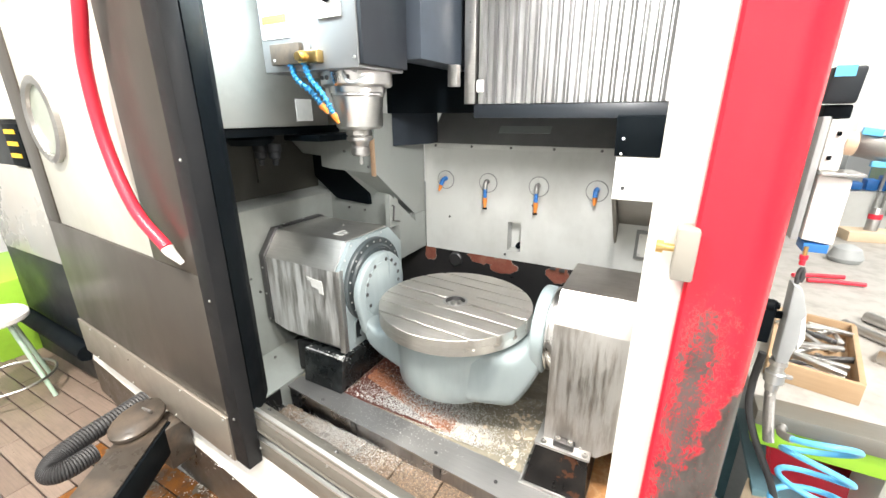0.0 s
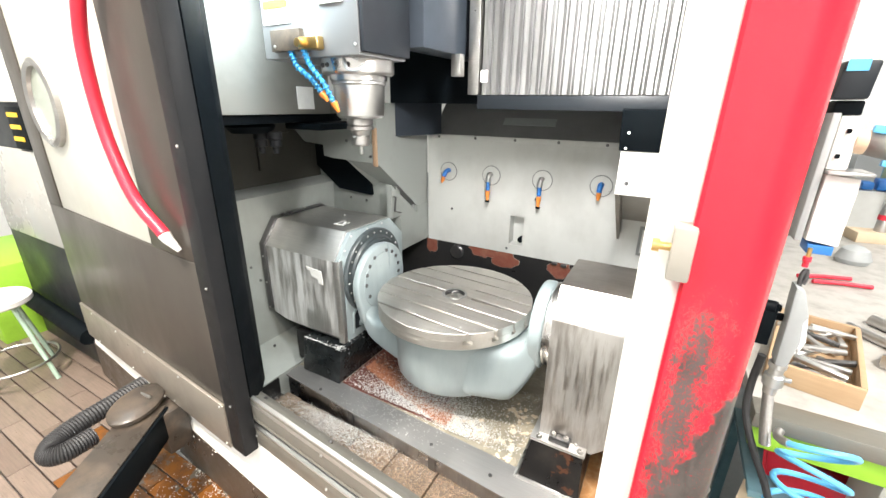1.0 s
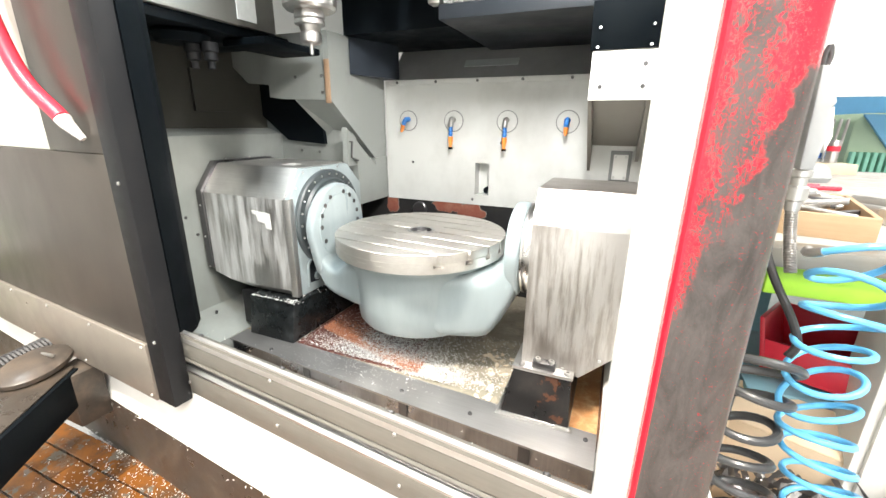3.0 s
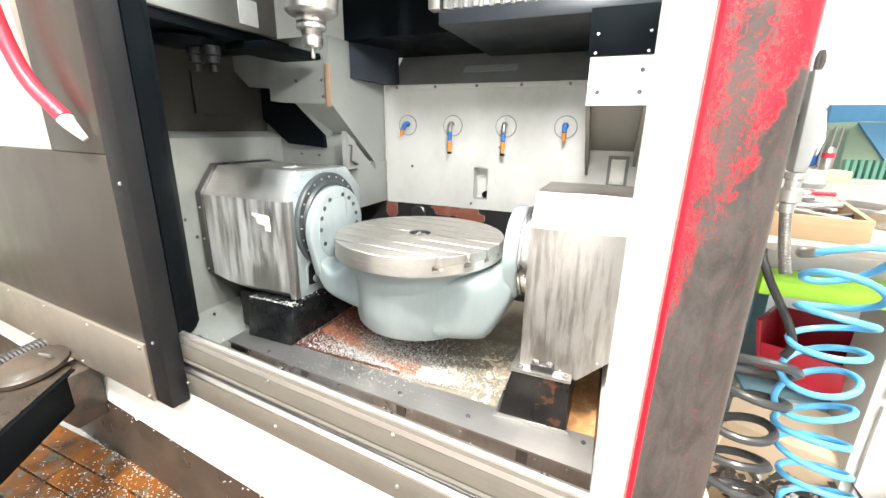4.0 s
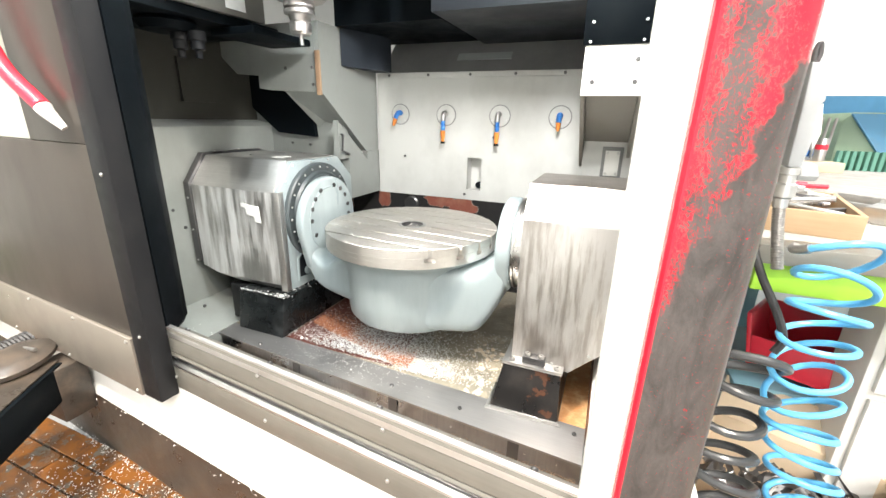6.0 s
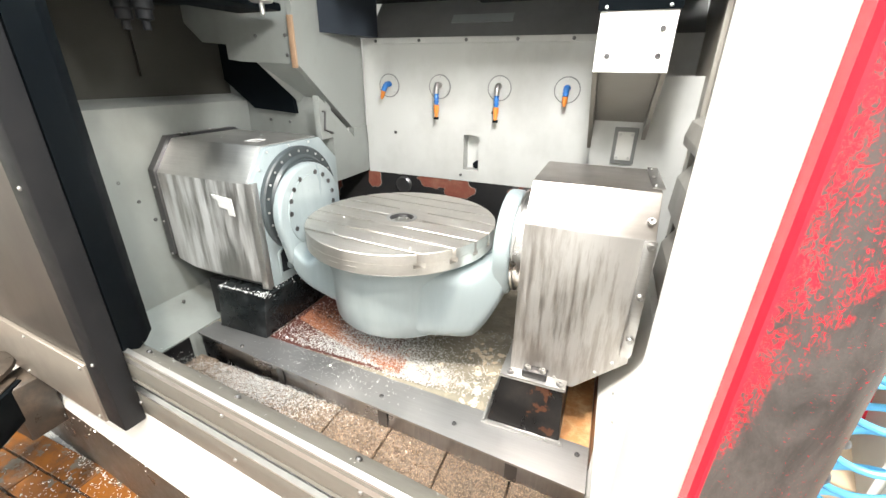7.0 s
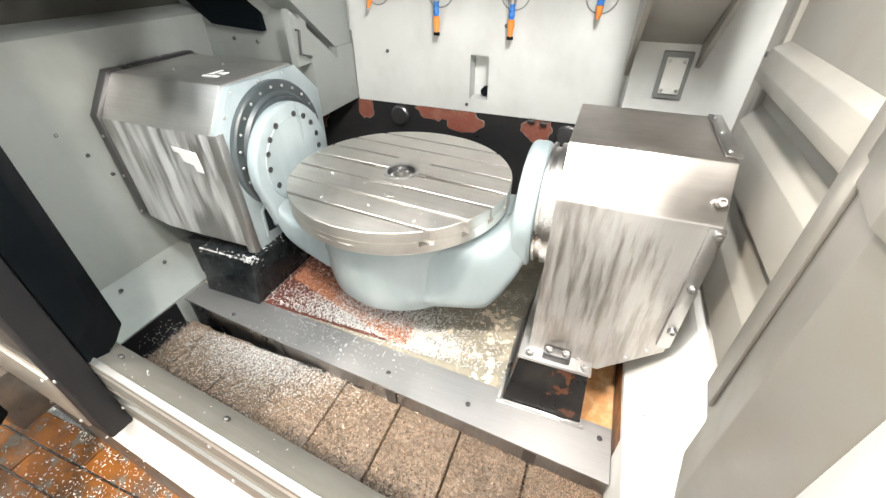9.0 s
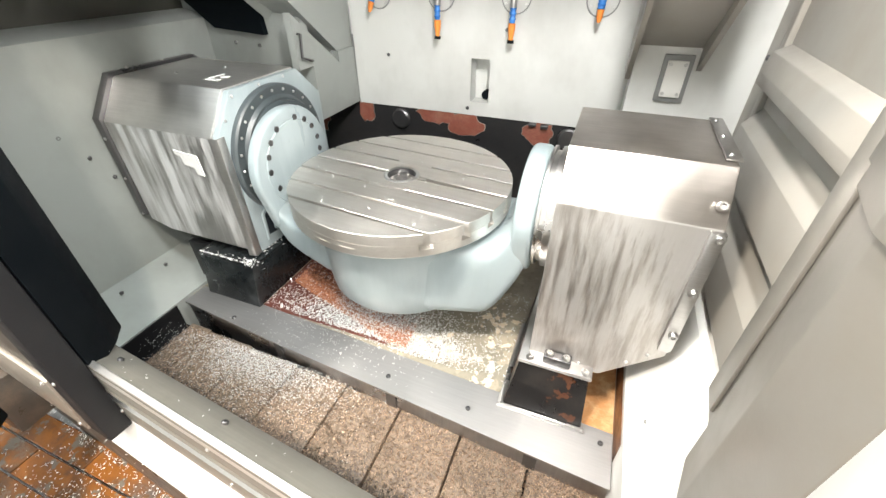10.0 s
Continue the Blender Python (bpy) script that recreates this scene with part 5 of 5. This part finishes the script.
part("blue_panel", prism([(2.0, 1.34), (2.25, 1.02), (2.33, 1.0), (2.6, 1.34)], "y", 4.96, 4.995), paint("sky_blue_paint", (0.20, 0.50, 0.80), 0.5), fm)
for k in range(3):
    part("rod", sweep([(1.78 + 0.05 * k, 4.95, 0.75), (1.80 + 0.05 * k, 4.95, 1.3)], 0.012, 8), STEEL, fm)
wm = thing("small_lathe", "white bench lathe with blue covers at the far side", "machine")
part("body", box(1.55, 1.93, 5.0, 5.5, -0.03, 0.95, 0.02), WHITE, wm)
for k in range(3):
    part("cover", box(1.60 + 0.10 * k, 1.68 + 0.10 * k, 4.97, 5.1, 0.955, 1.02 + 0.03 * k, 0.01), BLUE, wm)
single("blue_cabinet", box(2.15, 4.3, 6.0, 6.4, -0.03, 1.66, 0.01), paint("blue_paint", (0.16, 0.44, 0.75), 0.5, (0.04, 0.12, 0.25), 0.4, 2.0), "blue steel cabinet at the far wall", "cabinet")
single("white_screen_wall", box(0.9, 6.9, 4.3, 4.35, 1.45, 4.3), WALLP, "white hanging partition panel", "partition")

# ---- left of the machine ----
stool = thing("stool", "green steel stool with foot ring and pale seat", "stool", at=(-3.14, 0.66, 0))
part("seat", lathe([(0, 0.50), (0.16, 0.50), (0.17, 0.51), (0.17, 0.535), (0.16, 0.545), (0, 0.55)], n=32), PAPER, stool)
for k in range(4):
    a = radians(90 * k + 30)
    part("leg", sweep([(0.10 * math.cos(a), 0.10 * math.sin(a), 0.50), (0.22 * math.cos(a), 0.22 * math.sin(a), 0.0)], 0.012, 10), paint("mint_paint", (0.45, 0.62, 0.5), 0.4, (0.3, 0.3, 0.3), 0.3), stool)
part("foot_ring", sweep([(0.20 * math.cos(2 * math.pi * k / 40), 0.20 * math.sin(2 * math.pi * k / 40), 0.13) for k in range(41)], 0.008, 8), STEEL, stool)
cab = thing("lime_cabinet", "lime green cabinet behind the stool", "cabinet")
part("body", box(-4.6, -3.72, 0.75, 1.6, -0.03, 0.55, 0.01), GREENP, cab)
mach = thing("neighbour_machine", "white and grey machine beside the open door", "machine")
part("body", box(-3.7, -2.66, 0.96, 2.2, 0.0, 2.3, 0.02), DARKPANEL, mach)
part("panel", box(-3.6, -2.75, 0.935, 0.959, 0.82, 1.36, 0.01), paint("pale_machine_panel_paint", (0.40, 0.41, 0.40), 0.25, (0.50, 0.42, 0.34), 0.6, 2.0), mach)
part("upper_panel", box(-3.6, -2.80, 0.935, 0.959, 1.60, 2.2, 0.01), WHITE, mach)
part("sign", box(-2.95, -2.76, 0.925, 0.958, 1.37, 1.58, 0.004), BLACK, mach)
for z in (1.53, 1.47, 1.41):
    part("sign_stripe", box(-2.93, -2.80, 0.920, 0.924, z, z + 0.022), YELLOW, mach)
part("lower_pipe", sweep([(-3.6, 0.90, 0.35), (-2.7, 0.90, 0.30)], 0.05, 12), BLACK, mach)

# support arm with ribbed hose at the base
arm_t = thing("corner_support", "black steel arm with ribbed hose beside the machine base", "support")
part("beam", moved(box(-0.095, 0.06, -0.66, 0.0, -0.13, -0.004, 0.008), pose(-1.60, 0.715, 0.41, 0, 0, 36)), BLACK, arm_t)
# Beam's top face gets a lighter brown for the light falling on it.
part("beam_top", moved(box(-0.097, 0.048, -0.66, 0.0, -0.0035, 0.002, 0.002), pose(-1.60, 0.715, 0.41, 0, 0, 36)), PLINTH, arm_t, "brown beam top, lit tone in its colour")
part("bracket", box(-1.64, -1.52, 0.70, 0.80, 0.20, 0.40, 0.006), PLINTH, arm_t)
part("pad", moved(lathe([(0, -0.016), (0.080, -0.016), (0.094, -0.006), (0.094, 0.008), (0.080, 0.018), (0.045, 0.022), (0, 0.022)], n=40), pose(-1.645, 0.675, 0.430, 4, 0, 30) @ Matrix.Diagonal((0.95, 1.25, 1, 1))), PLINTH, arm_t, "brown oily pad")
part("hose", sweep(spline([(-1.76, 0.76, 0.43), (-1.745, 0.64, 0.425), (-1.735, 0.52, 0.42), (-1.715, 0.43, 0.41), (-1.675, 0.395, 0.40), (-1.645, 0.43, 0.395), (-1.655, 0.52, 0.39)], 20), 0.035, 16, 0.003, 2), RUBBER, arm_t, "black ribbed hose")
part("latch", merge(box(-1.70, -1.62, 0.715, 0.74, 0.43, 0.45, 0.003), sweep([(-1.74, 0.71, 0.44), (-1.60, 0.71, 0.46)], 0.006, 8)), STEEL, arm_t)

# housings for the unseen ceiling lamps, added fill ones too
for cx, cy in LAMPS:
    lamp = thing("unseen_ceiling_lamp", "long white ceiling lamp, unseen", "ceiling lamp", "ceiling lamps", at=(cx, cy, CEIL - 0.13))
    part("housing", box(-0.8, 0.8, -0.17, 0.17, 0.0, 0.13, 0.004), WHITE, lamp)
for cx, cy, watts in SHORT_LAMPS:
    lamp = thing("unseen_ceiling_lamp", "short white ceiling lamp over the machine, unseen", "ceiling lamp", "ceiling lamps", at=(cx, cy, CEIL - 0.13))
    part("housing", box(-0.28, 0.28, -0.15, 0.15, 0.0, 0.13, 0.004), WHITE, lamp)
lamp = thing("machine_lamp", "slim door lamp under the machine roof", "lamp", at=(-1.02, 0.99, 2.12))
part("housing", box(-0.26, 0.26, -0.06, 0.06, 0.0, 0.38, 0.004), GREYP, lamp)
for x, y in ((-0.06, 1.09),):
    lamp = thing("machine_lamp", "slim work lamp under the machine roof", "lamp", at=(x, y, 2.12))
    part("housing", box(-0.07, 0.07, -0.24, 0.24, 0.0, 0.38, 0.004), GREYP, lamp)

# ---- loose chips ----
# Spread thins to the left so the warm lit patch is painted right.
flakes("chips_conveyor", 36000, lambda g: (max(-1.41, 0.11 - 1.52 * g.random() ** 1.7), 0.80 + 0.40 * g.random(), 0.207 + abs(g.normal(0, 0.006))), 0.0016, CHIPSLIT, "oily aluminium chips on the conveyor, warm light in their colour", 0.7, 11)
flakes("chips_bright", 8000, lambda g: (lambda x: (x, 1.195 - abs(g.normal(0, 0.08)), 0.210 + abs(g.normal(0, 0.010))))(g.normal(-1.02, 0.17)), 0.0017, CHIPS, "bright aluminium chips heaped on the conveyor", 0.8, 12)


def heap(g):
    x, y = g.normal(-0.72, 0.13), g.normal(1.50, 0.11)
    return (x, y, 0.280 + max(0.0, 0.022 * (1 - ((x + 0.72) / 0.2) ** 2 - ((y - 1.50) / 0.18) ** 2)) + abs(g.normal(0, 0.003))) if 1.35 < y < 2.1 and x > -1.14 else None


flakes("chips_heap", 5000, heap, 0.0028, CHIPS, "heap of bright aluminium chips under the table", 0.7, 13)
flakes("chips_bed", 1500, lambda g: (g.uniform(-1.14, -0.2), g.uniform(1.35, 1.75), 0.281), 0.0026, CHIPS, "aluminium chips scattered over the bed", 0.5, 14)
flakes("chips_plate", 380, lambda g: (g.normal(-0.80, 0.17), 1.20 + 0.14 * g.random() ** 0.7, 0.285), 0.0021, CHIPS, "chips sprinkled over the cover plate", 0.4, 15)
# Dark chips, denser by the sill and left, paint the shadow falling there.
flakes("chips_shade", 24000, lambda g: (lambda x: (x, 0.80 + abs(g.normal(0, 0.075 + 0.16 * max(0.0, -0.85 - x))), 0.208 + abs(g.normal(0, 0.006))))(g.uniform(-1.40, 0.11)), 0.0022, chip_mat("shade_dark_chips", (0.02, 0.018, 0.015), (0.10, 0.085, 0.07), 0.3), "dark chips painting the sill and door shadow", 0.7, 26)
flakes("chips_rusty", 11000, lambda g: (lambda x: (x, 1.35 + abs(g.normal(0, 0.05)) + max(0, -0.3 * (x + 0.62)), 0.281 + abs(g.normal(0, 0.006))))(g.uniform(-1.12, -0.55)), 0.0026, CHIPSR, "rust-brown chips drifted along the cover plate", 0.7, 21)
flakes("chips_drift", 4200, lambda g: (lambda x: (x, 1.35 + abs(g.normal(0, 0.09)), 0.282 + abs(g.normal(0, 0.005))))(g.normal(-0.72, 0.20)), 0.0030, CHIPS, "bright chips drifted in front of the table", 0.7, 31)
flakes("chips_cream", 1700, lambda g: (g.normal(-0.50, 0.09), 1.33 + abs(g.normal(0, 0.07)), 0.281 + abs(g.normal(0, 0.004))), 0.0026, CHIPS, "pale chips under the table edge", 0.6, 22)
flakes("chips_table", 75, lambda g: (lambda a, r: (AX + r * math.cos(a), AY + r * math.sin(a), 0.796))(g.uniform(0, 6.3), 0.33 * math.sqrt(g.random())), 0.0032, CHIPS, "few chips lying on the table", 0.4, 16)
flakes("chips_foot", 130, lambda g: (g.normal(-1.16, 0.02) if g.random() < 0.5 else g.uniform(-1.40, -1.16), g.uniform(1.345, 1.38) if g.random() < 0.6 else g.uniform(1.34, 1.9), 0.467), 0.0035, CHIPS, "chips along the foot edge", 0.6, 17)
flakes("chips_floor", 1300, lambda g: (g.normal(-1.25, 0.22), g.normal(0.62, 0.10), 0.004), 0.0025, CHIPS, "chips strewn over the oily floor", 0.6, 18)

flakes("chips_ledges", 260, lambda g: ((g.uniform(-1.40, -1.16), 1.358, 0.466) if g.random() < 0.4 else (-1.165, g.uniform(1.36, 1.9), 0.468) if g.random() < 0.5 else (g.uniform(-0.2, 0.04), 1.256, 0.291)), 0.0032, CHIPS, "chips caught on the foot edges", 0.5, 23)
flakes("chips_plinth", 260, lambda g: (lambda u: (-1.06 + u, 0.792 - 0.096 * u - 0.036 - 0.02 * abs(g.normal(0, 0.6)), 0.004 if g.random() < 0.9 else 0.252))(g.uniform(-0.75, 0.6)), 0.0026, CHIPS, "chips caught along the plinth", 0.6, 33)
flakes("chips_seal", 60, lambda g: (-1.09 + g.normal(0, 0.015), 0.80 + 0.02 * g.random(), 0.634), 0.003, CHIPS, "chips at the foot of the door seal", 0.5, 24)
flakes("chips_sill", 22, lambda g: (lambda u: (-1.06 + u, 0.81 - 0.096 * u + 0.04 * g.random(), 0.632))(g.uniform(0.0, 1.2)), 0.0016, CHIPS, "single chips on the sill", 0.4, 25)

# ---- floor planks, oily near the machine ----
plank_len = 0.62
for r_ in range(-6, 16):
    y0 = 0.06 + (r_ - 6) * 0.093 + 0.19
    off = (r_ % 3) * 0.21
    for c_ in range(-9, 4):
        x0 = c_ * plank_len + off
        if y0 > 0.79 and x0 > -2.5:
            continue
        wet = -2.0 < x0 + 0.3 < -0.4 and 0.38 < y0 < 0.80
        ob = part("floor_plank", box(0.002, plank_len - 0.002, 0.002, 0.089, -0.03, 0.0, 0.002, 1), WETRUST if wet else PLANK, bpy.data.objects["floor"])
        ob.location = (x0, y0, 0.0)
